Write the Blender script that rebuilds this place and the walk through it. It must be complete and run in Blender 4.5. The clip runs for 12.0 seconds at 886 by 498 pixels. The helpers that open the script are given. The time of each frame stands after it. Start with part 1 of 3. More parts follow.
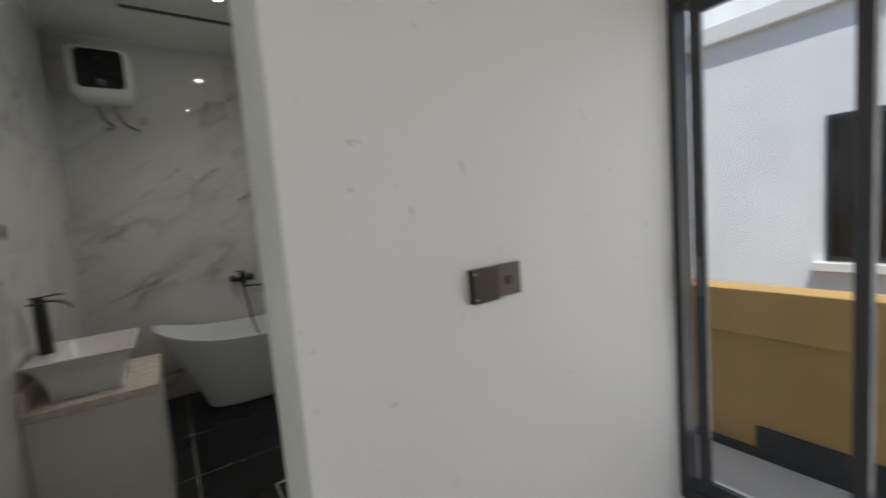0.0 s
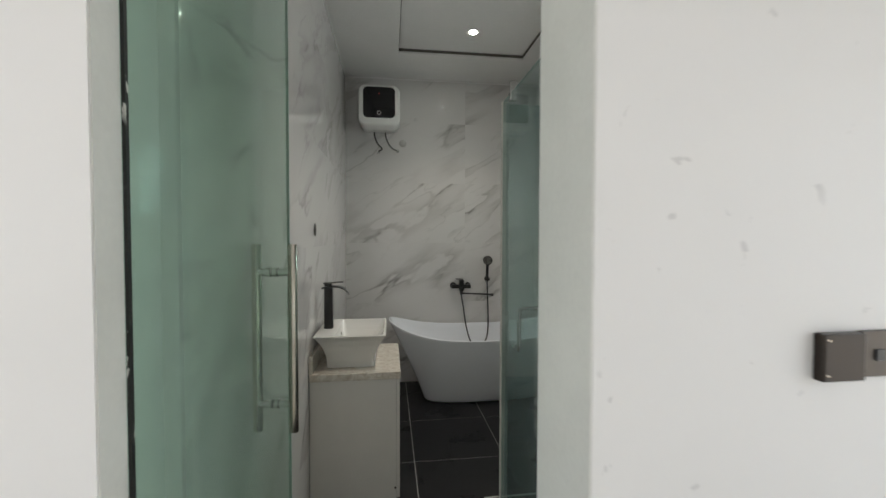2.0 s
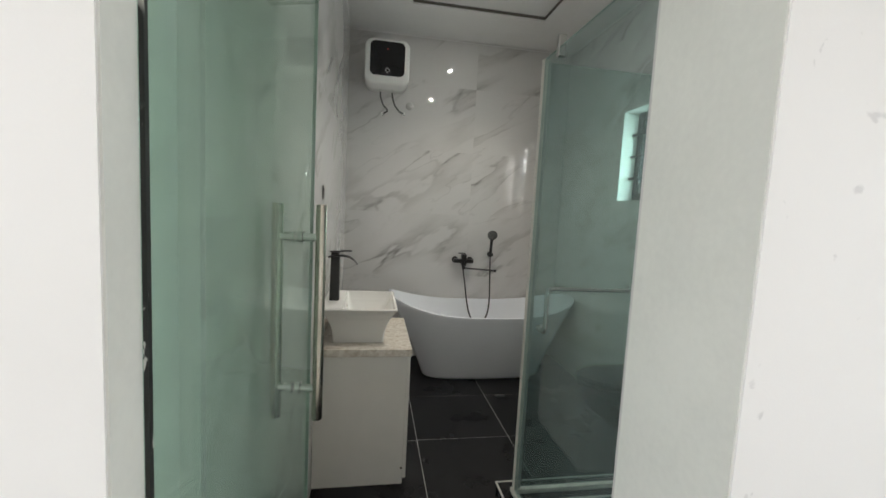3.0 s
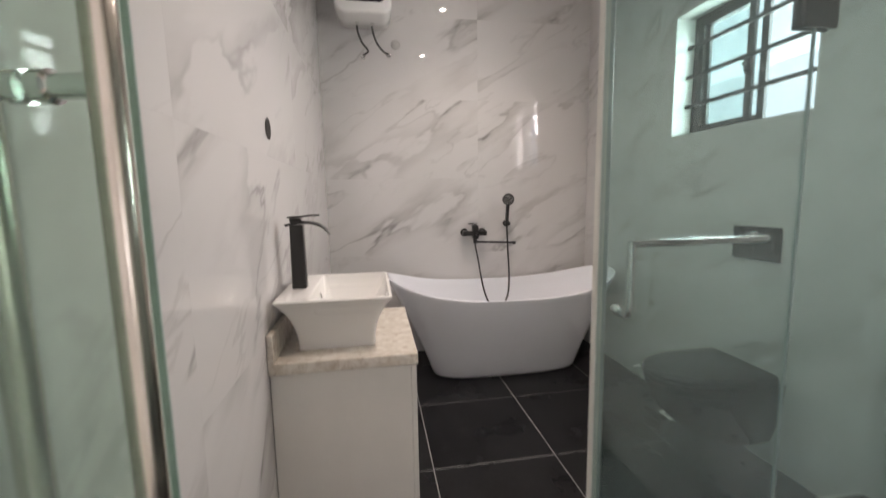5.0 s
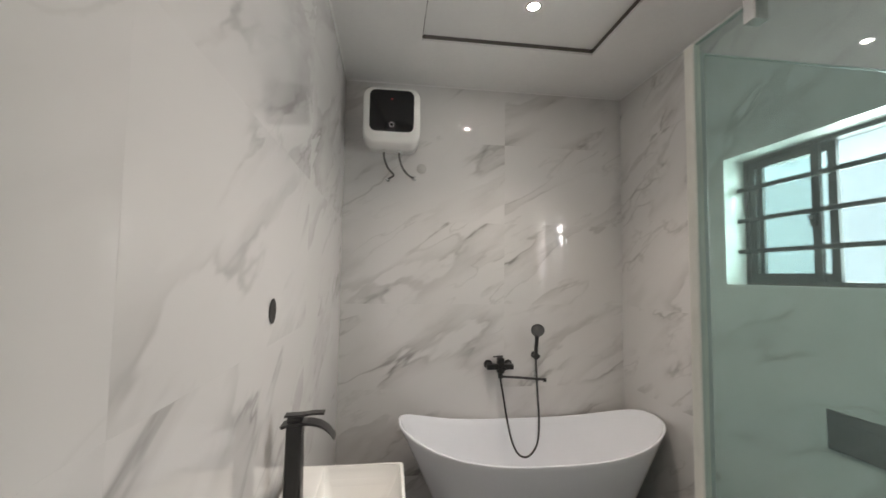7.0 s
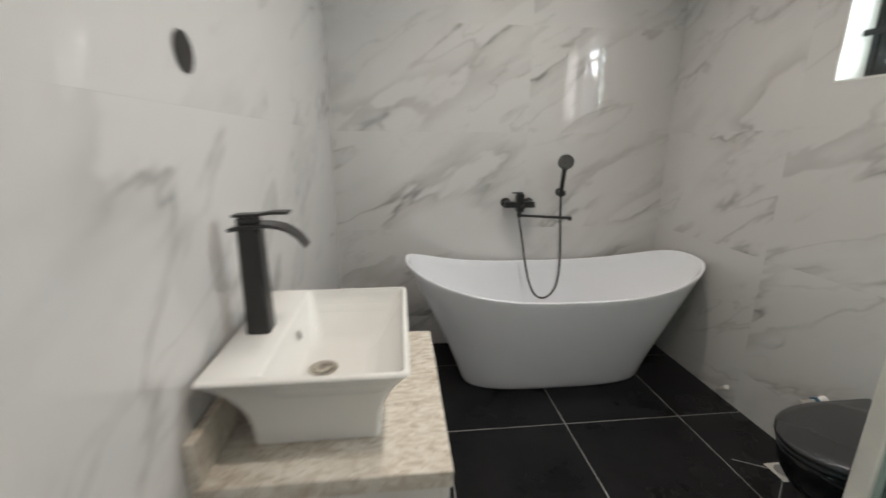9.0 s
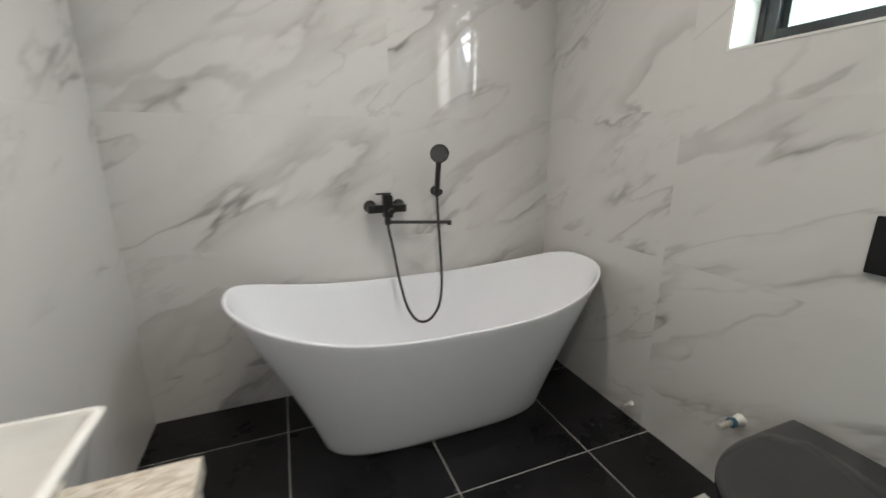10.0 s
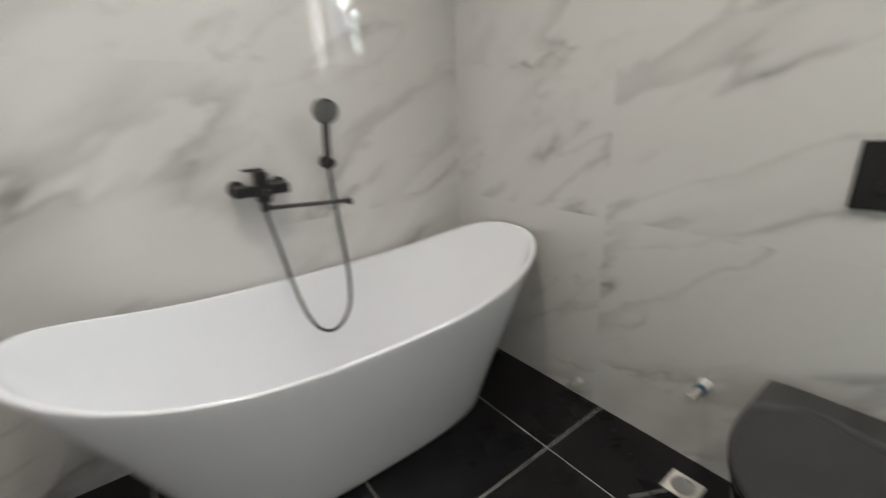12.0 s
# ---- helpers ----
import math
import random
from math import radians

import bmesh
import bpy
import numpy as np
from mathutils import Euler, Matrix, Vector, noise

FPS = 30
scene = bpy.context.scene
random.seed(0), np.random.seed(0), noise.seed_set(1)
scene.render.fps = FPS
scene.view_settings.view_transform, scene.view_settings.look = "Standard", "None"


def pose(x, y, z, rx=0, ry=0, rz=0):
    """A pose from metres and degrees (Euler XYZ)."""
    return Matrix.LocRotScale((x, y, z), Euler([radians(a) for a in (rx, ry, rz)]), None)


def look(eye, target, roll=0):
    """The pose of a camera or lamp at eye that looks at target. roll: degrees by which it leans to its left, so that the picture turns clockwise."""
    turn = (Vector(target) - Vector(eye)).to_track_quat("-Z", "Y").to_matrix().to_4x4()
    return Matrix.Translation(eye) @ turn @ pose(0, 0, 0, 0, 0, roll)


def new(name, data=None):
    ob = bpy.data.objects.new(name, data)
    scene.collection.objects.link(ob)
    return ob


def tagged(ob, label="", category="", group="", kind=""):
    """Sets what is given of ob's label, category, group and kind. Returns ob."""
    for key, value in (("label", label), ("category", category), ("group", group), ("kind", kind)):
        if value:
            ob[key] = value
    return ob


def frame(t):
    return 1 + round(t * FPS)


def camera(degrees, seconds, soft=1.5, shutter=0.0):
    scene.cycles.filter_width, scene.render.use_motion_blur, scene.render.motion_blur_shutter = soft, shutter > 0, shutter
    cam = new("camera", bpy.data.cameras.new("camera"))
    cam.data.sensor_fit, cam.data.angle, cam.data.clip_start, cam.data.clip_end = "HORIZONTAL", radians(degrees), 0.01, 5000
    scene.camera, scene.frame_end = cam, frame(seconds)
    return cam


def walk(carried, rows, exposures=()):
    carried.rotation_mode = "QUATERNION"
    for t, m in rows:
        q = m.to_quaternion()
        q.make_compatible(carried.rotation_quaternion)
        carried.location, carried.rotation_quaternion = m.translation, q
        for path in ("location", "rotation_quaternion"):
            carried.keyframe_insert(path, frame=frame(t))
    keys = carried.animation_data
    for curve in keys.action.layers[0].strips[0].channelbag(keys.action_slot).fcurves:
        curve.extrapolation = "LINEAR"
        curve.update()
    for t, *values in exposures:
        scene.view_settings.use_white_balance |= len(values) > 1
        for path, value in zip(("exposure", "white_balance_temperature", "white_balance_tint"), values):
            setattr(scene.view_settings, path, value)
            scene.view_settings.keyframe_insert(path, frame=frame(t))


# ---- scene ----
cam = camera(94.7, 12.0, 1.5, 0.55)
PATH = [
    (0, (0.505, 0.354, 1.44), (1.62, 2.004, 1.261), -4.6),
    (0.5, (0.444, 0.38, 1.459), (1.15, 2.247, 1.337), -3.5),
    (1, (0.46, 0.386, 1.451), (0.907, 2.33, 1.296), -2.5),
    (1.5, (0.432, 0.388, 1.468), (0.712, 2.364, 1.336), -1.8),
    (2, (0.347, 0.51, 1.463), (0.606, 2.493, 1.407), 0.1),
    (2.5, (0.258, 0.657, 1.425), (0.593, 2.627, 1.345), 2.2),
    (3, (0.188, 0.704, 1.442), (0.527, 2.667, 1.258), 3.0),
    (3.2, (0.197, 0.703, 1.439), (0.498, 2.669, 1.223), 2.5),
    (4.8, (0.288, 1.304, 1.233), (0.607, 3.257, 0.94), -1.1),
    (5, (0.278, 1.388, 1.257), (0.601, 3.346, 1.008), -1.0),
    (5.5, (0.263, 1.527, 1.333), (0.581, 3.497, 1.195), -0.0),
    (6, (0.292, 1.625, 1.472), (0.61, 3.6, 1.462), 0.1),
    (6.5, (0.278, 1.655, 1.594), (0.595, 3.627, 1.703), 0.6),
    (6.7, (0.27, 1.659, 1.621), (0.578, 3.63, 1.764), 0.6),
    (8.3, (0.248, 1.798, 1.469), (0.195, 3.777, 1.184), 1.4),
    (8.5, (0.261, 1.848, 1.412), (0.233, 3.81, 1.025), 1.3),
    (9, (0.312, 2.068, 1.347), (0.518, 3.992, 0.842), 0.3),
    (9.5, (0.445, 2.338, 1.332), (0.954, 4.201, 0.813), -0.2),
    (10, (0.589, 2.579, 1.288), (1.291, 4.383, 0.783), -0.2),
    (10.5, (0.724, 2.693, 1.278), (1.514, 4.469, 0.806), 0.4),
    (11, (0.613, 2.772, 1.261), (1.425, 4.547, 0.827), 0.4),
    (11.5, (0.621, 2.814, 1.268), (1.31, 4.629, 0.788), -0.5),
    (12, (0.709, 2.958, 1.2), (1.824, 4.497, 0.577), -3.0),
]
EXPOSURES = [
    (0, -0.27, 6420, 9.5), (0.5, 0.12, 6350, 8), (1.5, 0.46, 6350, 7.5), (3.2, 0.93, 6350, 8), (4.8, 1.38, 6700, 21), (5.5, 1.30, 6650, 18),
    (6.5, 1.20, 6620, 15), (8.5, 1.22, 6430, 12.5), (9.5, 1.28, 6330, 10.5), (10, 1.40, 6330, 10.5), (12, 1.52, 6330, 10.5),
]
walk(cam, [(t, look(eye, target, roll)) for t, eye, target, roll in PATH], EXPOSURES)

# ---- light ----
world = bpy.data.worlds.new("sky")
world.use_nodes = True
scene.world = world
sky = world.node_tree.nodes.new("ShaderNodeTexSky")
sky.sky_type, sky.sun_disc = "NISHITA", False
sky.sun_elevation, sky.sun_rotation = radians(66), radians(-131.3)
world.node_tree.nodes["Background"].inputs["Strength"].default_value = 0.15
world.node_tree.links.new(sky.outputs[0], world.node_tree.nodes["Background"].inputs["Color"])

SUN_FROM = Vector((-math.cos(radians(66)) * 0.75, -math.cos(radians(66)) * 0.66, math.sin(radians(66))))
sun = new("sun", bpy.data.lights.new("sun", "SUN"))
sun.data.energy, sun.data.angle, sun.data.color = 5.0, radians(0.5), (1, 0.95, 0.88)
sun.matrix_world = look(SUN_FROM * 20, (0, 0, 0))
DOWNLIGHTS = [(1.0, 3.70), (0.96, 2.40)]
DOWNLIGHT_WATTS = 22.0


def lamp_area(name, m, w, h, watts, colour):
    ob = new(name, bpy.data.lights.new(name, "AREA"))
    ob.data.shape, ob.data.size, ob.data.size_y = "RECTANGLE", w, h
    ob.data.energy, ob.data.color = watts, colour
    ob.matrix_world = m
    return ob


# daylight in the two glazed openings
lamp_area("window_daylight", look((2.34, 3.23, 1.93), (0, 3.1, 1.2)), 0.76, 0.62, 13, (1.0, 0.98, 0.95))
lamp_area("glazed_door_daylight", look((2.3, 0.1, 1.25), (0, 0.1, 1.0)), 1.9, 1.8, 15.5, (1.0, 0.975, 0.96))
# unseen fill lamp, added to even out the light on the hall wall
lamp_area("hall_fill_lamp", look((-2.32, -0.9, 1.6), (0.0, -0.6, 1.4)), 1.8, 1.4, 36, (1.0, 0.975, 0.96))

# ---- materials ----


class Nodes:
    """A short way to write a node material."""

    def __init__(self, name):
        self.mat = bpy.data.materials.new(name)
        self.mat.use_nodes = True
        self.tree = self.mat.node_tree
        self.bsdf = self.tree.nodes["Principled BSDF"]

    def add(self, kind, **inputs):
        n = self.tree.nodes.new("ShaderNode" + kind)
        for k, v in inputs.items():
            self.put(n.inputs[k.replace("_", " ")], v)
        return n

    def put(self, socket, v):
        if isinstance(v, bpy.types.NodeSocket):
            self.tree.links.new(v, socket)
        elif isinstance(v, bpy.types.Node):
            self.tree.links.new(v.outputs[0], socket)
        else:
            socket.default_value = v

    def calc(self, op, a, b=0.0, clamp=False):
        n = self.tree.nodes.new("ShaderNodeMath")
        n.operation, n.use_clamp = op, clamp
        self.put(n.inputs[0], a)
        self.put(n.inputs[1], b)
        return n.outputs[0]

    def span(self, v, a, b, c=0.0, d=1.0):
        n = self.add("MapRange", Value=v)
        for i, x in zip((1, 2, 3, 4), (a, b, c, d)):
            n.inputs[i].default_value = x
        n.interpolation_type = "SMOOTHSTEP"
        return n.outputs[0]

    def mix(self, f, a, b):
        n = self.tree.nodes.new("ShaderNodeMix")
        n.data_type = "RGBA"
        self.put(n.inputs[0], f)
        self.put(n.inputs[6], a if not isinstance(a, tuple) else (*a, 1))
        self.put(n.inputs[7], b if not isinstance(b, tuple) else (*b, 1))
        return n.outputs[2]

    def coords(self):
        return self.add("TexCoord").outputs["Object"]

    def noise(self, vec, scale, detail=4.0, rough=0.55, dist=0.0):
        return self.add("TexNoise", Vector=vec, Scale=scale, Detail=detail, Roughness=rough, Distortion=dist).outputs[0]

    def bump(self, height, strength, distance=0.002):
        n = self.add("Bump", Height=height, Strength=strength, Distance=distance)
        self.put(self.bsdf.inputs["Normal"], n)

    def done(self, colour=None, rough=None, metal=0.0, coat=0.0, spec=0.5):
        b = self.bsdf.inputs
        if colour is not None:
            self.put(b["Base Color"], (*colour, 1) if isinstance(colour, tuple) else colour)
        if rough is not None:
            self.put(b["Roughness"], rough)
        b["Metallic"].default_value, b["Coat Weight"].default_value = metal, coat
        b["Specular IOR Level"].default_value = spec
        return self.mat


def plain(name, colour, rough, metal=0.0, coat=0.0, vary=0.06, scale=8.0, grain=0.05, spec=0.5):
    """A surface of one colour with faint stains at two scales, uneven gloss and fine relief."""
    n = Nodes(name)
    v = n.coords()
    big, fine = n.noise(v, scale, 5), n.noise(v, scale * 14, 3)
    f = n.calc("ADD", n.calc("MULTIPLY", big, 0.7), n.calc("MULTIPLY", fine, 0.3))
    dark, light = tuple(c * (1 - vary) for c in colour), tuple(min(1, c * (1 + vary)) for c in colour)
    if grain:
        n.bump(fine, grain)
    r = n.span(big, 0.3, 0.7, rough * 0.85, rough * 1.15)
    return n.done(n.mix(n.span(f, 0.3, 0.7), dark, light), r, metal, coat, spec)


def marble(name):
    """Polished white porcelain with broken grey veins that rise to the right, different on each tile."""
    n = Nodes(name)
    rnd = n.add("ObjectInfo").outputs["Random"]
    sep = n.add("SeparateXYZ", Vector=n.coords())
    x, z = sep.outputs[0], sep.outputs[2]
    c, s = math.cos(radians(31)), math.sin(radians(31))
    along = n.calc("ADD", n.calc("MULTIPLY", x, c), n.calc("MULTIPLY", z, s))
    across = n.calc("SUBTRACT", n.calc("MULTIPLY", z, c), n.calc("MULTIPLY", x, s))
    shift = n.calc("MULTIPLY", rnd, 53.0)
    comb = n.add("CombineXYZ", X=n.calc("ADD", n.calc("MULTIPLY", along, 0.78), shift), Y=shift, Z=n.calc("MULTIPLY", across, 2.55))
    vec = comb.outputs[0]
    main = n.noise(vec, 1.25, 4, 0.5, 0.26)
    signed = n.calc("SUBTRACT", main, 0.5)
    ridge = n.calc("ABSOLUTE", signed)
    broken = n.span(n.noise(vec, 1.6, 2, 0.5), 0.45, 0.66)
    core = n.calc("MULTIPLY", n.span(ridge, 0.0, 0.021, 1, 0), broken)
    knots = n.span(n.noise(vec, 3.4, 3, 0.55, 0.6), 0.50, 0.72)
    blot = n.calc("MULTIPLY", n.calc("MULTIPLY", n.span(ridge, 0.0, 0.055, 1, 0), knots), broken)
    smear = n.calc("MULTIPLY", n.span(signed, -0.002, 0.12, 1, 0), n.span(signed, -0.03, 0.0))
    smear = n.calc("MULTIPLY", smear, n.span(n.noise(vec, 1.3, 2, 0.5), 0.42, 0.68))
    other = n.calc("ABSOLUTE", n.calc("SUBTRACT", n.noise(vec, 2.1, 5, 0.52, 0.25), 0.46))
    thin = n.calc("MULTIPLY", n.span(other, 0.0, 0.026, 1, 0), n.span(n.noise(vec, 1.1, 2), 0.48, 0.66))
    f = n.calc("ADD", n.calc("MULTIPLY", core, 0.30), n.calc("MULTIPLY", blot, 0.46))
    f = n.calc("ADD", f, n.calc("ADD", n.calc("MULTIPLY", smear, 0.28), n.calc("MULTIPLY", thin, 0.20)), True)
    cloud = n.mix(n.noise(vec, 1.0, 4), (0.632, 0.617, 0.607), (0.672, 0.657, 0.647))
    return n.done(n.mix(f, cloud, (0.20, 0.185, 0.175)), 0.010, spec=0.62)


def granite_mat(name):
    n = Nodes(name)
    v = n.coords()
    st = n.add("Mapping", Vector=v)
    st.inputs["Rotation"].default_value = (0, 0, radians(14))
    st.inputs["Scale"].default_value = (1, 2.6, 1)
    a, b = n.noise(st.outputs[0], 26, 6, 0.7, 0.8), n.noise(v, 85, 4, 0.6, 0.3)
    col = n.mix(n.span(a, 0.32, 0.62), (0.50, 0.42, 0.33), (0.76, 0.71, 0.63))
    col = n.mix(n.span(b, 0.62, 0.70, 0, 0.45), col, (0.20, 0.15, 0.12))
    streak = n.calc("MULTIPLY", n.span(n.noise(st.outputs[0], 11, 5, 0.65, 0.6), 0.60, 0.68), n.span(a, 0.40, 0.58))
    col = n.mix(n.calc("MULTIPLY", streak, 0.65), col, (0.24, 0.16, 0.11))
    col = n.mix(n.span(n.noise(v, 9, 3), 0.55, 0.75, 0, 0.55), col, (0.79, 0.75, 0.68))
    return n.done(col, 0.14)


def floor_tile_mat(name):
    n = Nodes(name)
    v = n.coords()
    rnd = n.add("ObjectInfo").outputs["Random"]
    off = n.add("CombineXYZ", X=n.calc("MULTIPLY", rnd, 31.0), Y=rnd, Z=0.0)
    add = n.tree.nodes.new("ShaderNodeVectorMath")
    n.put(add.inputs[0], v)
    n.put(add.inputs[1], off)
    p = add.outputs[0]
    dust, fine = n.noise(p, 3.2, 6, 0.65), n.noise(p, 60, 3)
    col = n.mix(n.span(dust, 0.4, 0.75), (0.005, 0.005, 0.006), (0.015, 0.0145, 0.016))
    n.bump(fine, 0.05)
    return n.done(col, n.span(dust, 0.3, 0.7, 0.24, 0.38), spec=0.3)


def gasket_mat(name):
    """Black rubber with stray flecks of white paint and sealant."""
    n = Nodes(name)
    v = n.coords()
    m = n.add("Mapping", Vector=v)
    m.inputs["Scale"].default_value = (1, 1, 0.4)
    fleck = n.calc("MULTIPLY", n.span(n.noise(m.outputs[0], 90, 2), 0.64, 0.68), n.span(n.noise(v, 5, 2), 0.45, 0.55))
    return n.done(n.mix(fleck, (0.012, 0.013, 0.012), (0.62, 0.62, 0.58)), 0.55)


def wall_paint_mat(name):
    """White emulsion with scuffs and hand marks."""
    n = Nodes(name)
    v = n.coords()
    roll, blot = n.noise(v, 220, 2), n.noise(v, 1.6, 4)
    col = n.mix(blot, (0.74, 0.725, 0.705), (0.80, 0.79, 0.775))
    marks = n.calc("MULTIPLY", n.span(n.noise(v, 19, 3, 0.6, 0.4), 0.66, 0.72), n.span(n.noise(v, 2.1, 2), 0.46, 0.58))
    col = n.mix(n.calc("MULTIPLY", marks, 0.33), col, (0.36, 0.35, 0.345))
    n.bump(roll, 0.06)
    return n.done(col, 0.55, spec=0.3)


def glass_mat(name, tint, film_most=0.0, rough=0.0):
    """Clear tinted pane with a thin uneven film of dust; gloss grows at a slant."""
    n = Nodes(name)
    clear = n.add("BsdfTransparent", Color=(*tint, 1))
    film = n.add("BsdfDiffuse", Color=(0.62, 0.70, 0.69, 1))
    smudge = n.span(n.noise(n.coords(), 2.6, 5, 0.6), 0.3, 0.75, film_most * 0.35, film_most)
    dusty = n.tree.nodes.new("ShaderNodeMixShader")
    n.put(dusty.inputs[0], smudge)
    n.put(dusty.inputs[1], clear)
    n.put(dusty.inputs[2], film)
    gloss = n.add("BsdfGlossy", Color=(1, 1, 1, 1), Roughness=rough)
    facing = n.add("LayerWeight", Blend=0.5).outputs["Facing"]
    fres = n.calc("ADD", 0.012, n.calc("MULTIPLY", n.calc("POWER", facing, 5.0), 0.8))
    mixer = n.tree.nodes.new("ShaderNodeMixShader")
    n.put(mixer.inputs[0], fres)
    n.put(mixer.inputs[1], dusty)
    n.put(mixer.inputs[2], gloss)
    n.put(n.tree.nodes["Material Output"].inputs["Surface"], mixer)
    return n.mat


def glow(name, colour, power):
    n = Nodes(name)
    n.bsdf.inputs["Emission Color"].default_value = (*colour, 1)
    n.bsdf.inputs["Emission Strength"].default_value = power
    return n.done(colour, 0.4)


def brushed(name, colour, rough):
    n = Nodes(name)
    m = n.add("Mapping", Vector=n.coords())
    m.inputs["Scale"].default_value = (260, 260, 3)
    f = n.noise(m.outputs[0], 1.0, 3)
    n.bump(f, 0.05, 0.001)
    return n.done(n.mix(f, tuple(c * 0.85 for c in colour), colour), n.span(f, 0.3, 0.7, rough * 0.8, rough * 1.2), 1.0)


MARBLE = marble("polished_marble_tile")
FLOOR_TILE = floor_tile_mat("black_floor_tile")
GROUT = plain("light_grey_grout", (0.50, 0.49, 0.47), 0.8, grain=0.3)
WHITE_GROUT = plain("white_wall_grout", (0.74, 0.73, 0.71), 0.8)
PAINT = wall_paint_mat("white_wall_paint")
JAMB_PAINT = plain("greenish_white_jamb_paint", (0.71, 0.71, 0.67), 0.55, vary=0.05, scale=5)
CEILING = plain("white_ceiling_paint", (0.74, 0.73, 0.72), 0.8, vary=0.03, scale=3)
RECESS_SHADE = plain("painted_recess_shade", (0.10, 0.09, 0.08), 0.7)
GRANITE = granite_mat("beige_granite")
LAMINATE = plain("cream_gloss_laminate", (0.83, 0.795, 0.74), 0.16, vary=0.02, grain=0.0)
CERAMIC = plain("white_glazed_ceramic", (0.80, 0.79, 0.765), 0.06, vary=0.01, grain=0.0)
ACRYLIC = plain("white_acrylic", (0.84, 0.855, 0.895), 0.045, vary=0.01, scale=3, grain=0.0)
BLACK = plain("matt_black_metal", (0.016, 0.015, 0.015), 0.33, vary=0.2, scale=30)
BRONZE = brushed("dark_brushed_bronze", (0.10, 0.088, 0.078), 0.42)
DARK_BRONZE = brushed("blackened_bronze", (0.055, 0.048, 0.043), 0.35)
CHROME = plain("polished_chrome", (0.78, 0.78, 0.77), 0.08, 1.0, vary=0.03, grain=0.0)
STEEL = brushed("brushed_steel", (0.62, 0.57, 0.50), 0.22)
HOSE = plain("braided_dark_hose", (0.05, 0.048, 0.046), 0.35, 0.6, vary=0.4, scale=90, grain=0.4)
BRAID = plain("braided_steel_hose", (0.12, 0.115, 0.11), 0.4, 0.8, vary=0.5, scale=90, grain=0.4)
SPRAY = plain("grey_spray_plate", (0.075, 0.072, 0.07), 0.35, 0.3)
SATIN = plain("dull_nickel", (0.55, 0.53, 0.49), 0.4, 0.35, vary=0.08, scale=30)
ALU = plain("satin_white_aluminium", (0.72, 0.70, 0.65), 0.45, 0.0, vary=0.05, scale=20)
SEAL = plain("clear_seal_strip", (0.42, 0.46, 0.45), 0.35)
GLASS_EDGE = plain("polished_glass_edge", (0.40, 0.48, 0.44), 0.15, vary=0.1, scale=20, grain=0.0)
DARK_ALU = plain("charcoal_aluminium", (0.035, 0.037, 0.04), 0.38, 0.2, vary=0.12, scale=12)
RUBBER = plain("black_rubber", (0.012, 0.012, 0.012), 0.6)
GASKET = gasket_mat("speckled_black_gasket")
WC_BLACK = plain("black_glazed_ceramic", (0.008, 0.008, 0.009), 0.05, vary=0.1, grain=0.0)
WC_LID = plain("dark_grey_plastic", (0.034, 0.034, 0.036), 0.13, vary=0.08, grain=0.03)
WHITE_PLASTIC = plain("white_plastic", (0.80, 0.80, 0.78), 0.22, vary=0.02, grain=0.0)
GLOSS_BLACK = plain("gloss_black_plastic", (0.006, 0.006, 0.007), 0.09, vary=0.1, grain=0.0)
RED_LAMP = glow("red_indicator", (0.4, 0.03, 0.02), 0.06)
BLUE_TAPE = plain("blue_plastic_nut", (0.03, 0.10, 0.16), 0.4)
HOLE_DARK = plain("rough_hole_dark", (0.035, 0.032, 0.03), 0.9, vary=0.3, scale=40, grain=0.5)
GLASS = glass_mat("green_tinted_glass", (0.842, 0.918, 0.911), 0.11)
DOOR_GLASS = glass_mat("green_door_glass", (0.85, 0.935, 0.885), 0.16)
PANE_GREEN = glass_mat("greenish_window_glass", (0.90, 0.945, 0.935))
PANE = glass_mat("pale_window_glass", (0.955, 0.965, 0.96))
BULB = glow("warm_downlight_bulb", (1.0, 0.93, 0.82), 150.0)
OCHRE = plain("ochre_render", (0.52, 0.33, 0.12), 0.8, vary=0.12, scale=3, grain=0.3)
OUT_FLOOR = plain("pale_balcony_tile", (0.80, 0.78, 0.73), 0.5)
NEIGHBOUR = plain("pale_blue_grey_render", (0.83, 0.85, 0.87), 0.85, vary=0.06, scale=1.2, grain=0.2)
HALL_FLOOR = plain("cream_floor_tile", (0.55, 0.53, 0.49), 0.2)
LAWN = plain("dry_earth", (0.20, 0.15, 0.10), 0.9, vary=0.2, scale=0.6)

# ---- mesh helpers ----


def mesh_of(verts, faces, smooth=False):
    me = bpy.data.meshes.new("mesh")
    me.from_pydata([tuple(v) for v in verts], [], faces)
    me.update()
    if smooth:
        me.shade_smooth()
    return me


def part(name, bm, material, parent=None, label="", smooth=False):
    """Links a bmesh or a mesh as one object, under a thing or a part."""
    if isinstance(bm, bmesh.types.BMesh):
        me = bpy.data.meshes.new(name)
        bm.normal_update()
        bm.to_mesh(me)
        bm.free()
        if smooth:
            me.shade_smooth()
    else:
        me = bm
    if not me.materials:
        me.materials.append(material)
    ob = new(name, me)
    if parent:
        ob.parent = parent
    if label:
        ob["label"] = label
    return ob


def thing(name, at, label, category, group="", kind="", rz=0):
    ob = new(name)
    ob.empty_display_size = 0.1
    ob.matrix_basis = pose(*at, 0, 0, rz)
    return tagged(ob, label, category, group, kind)


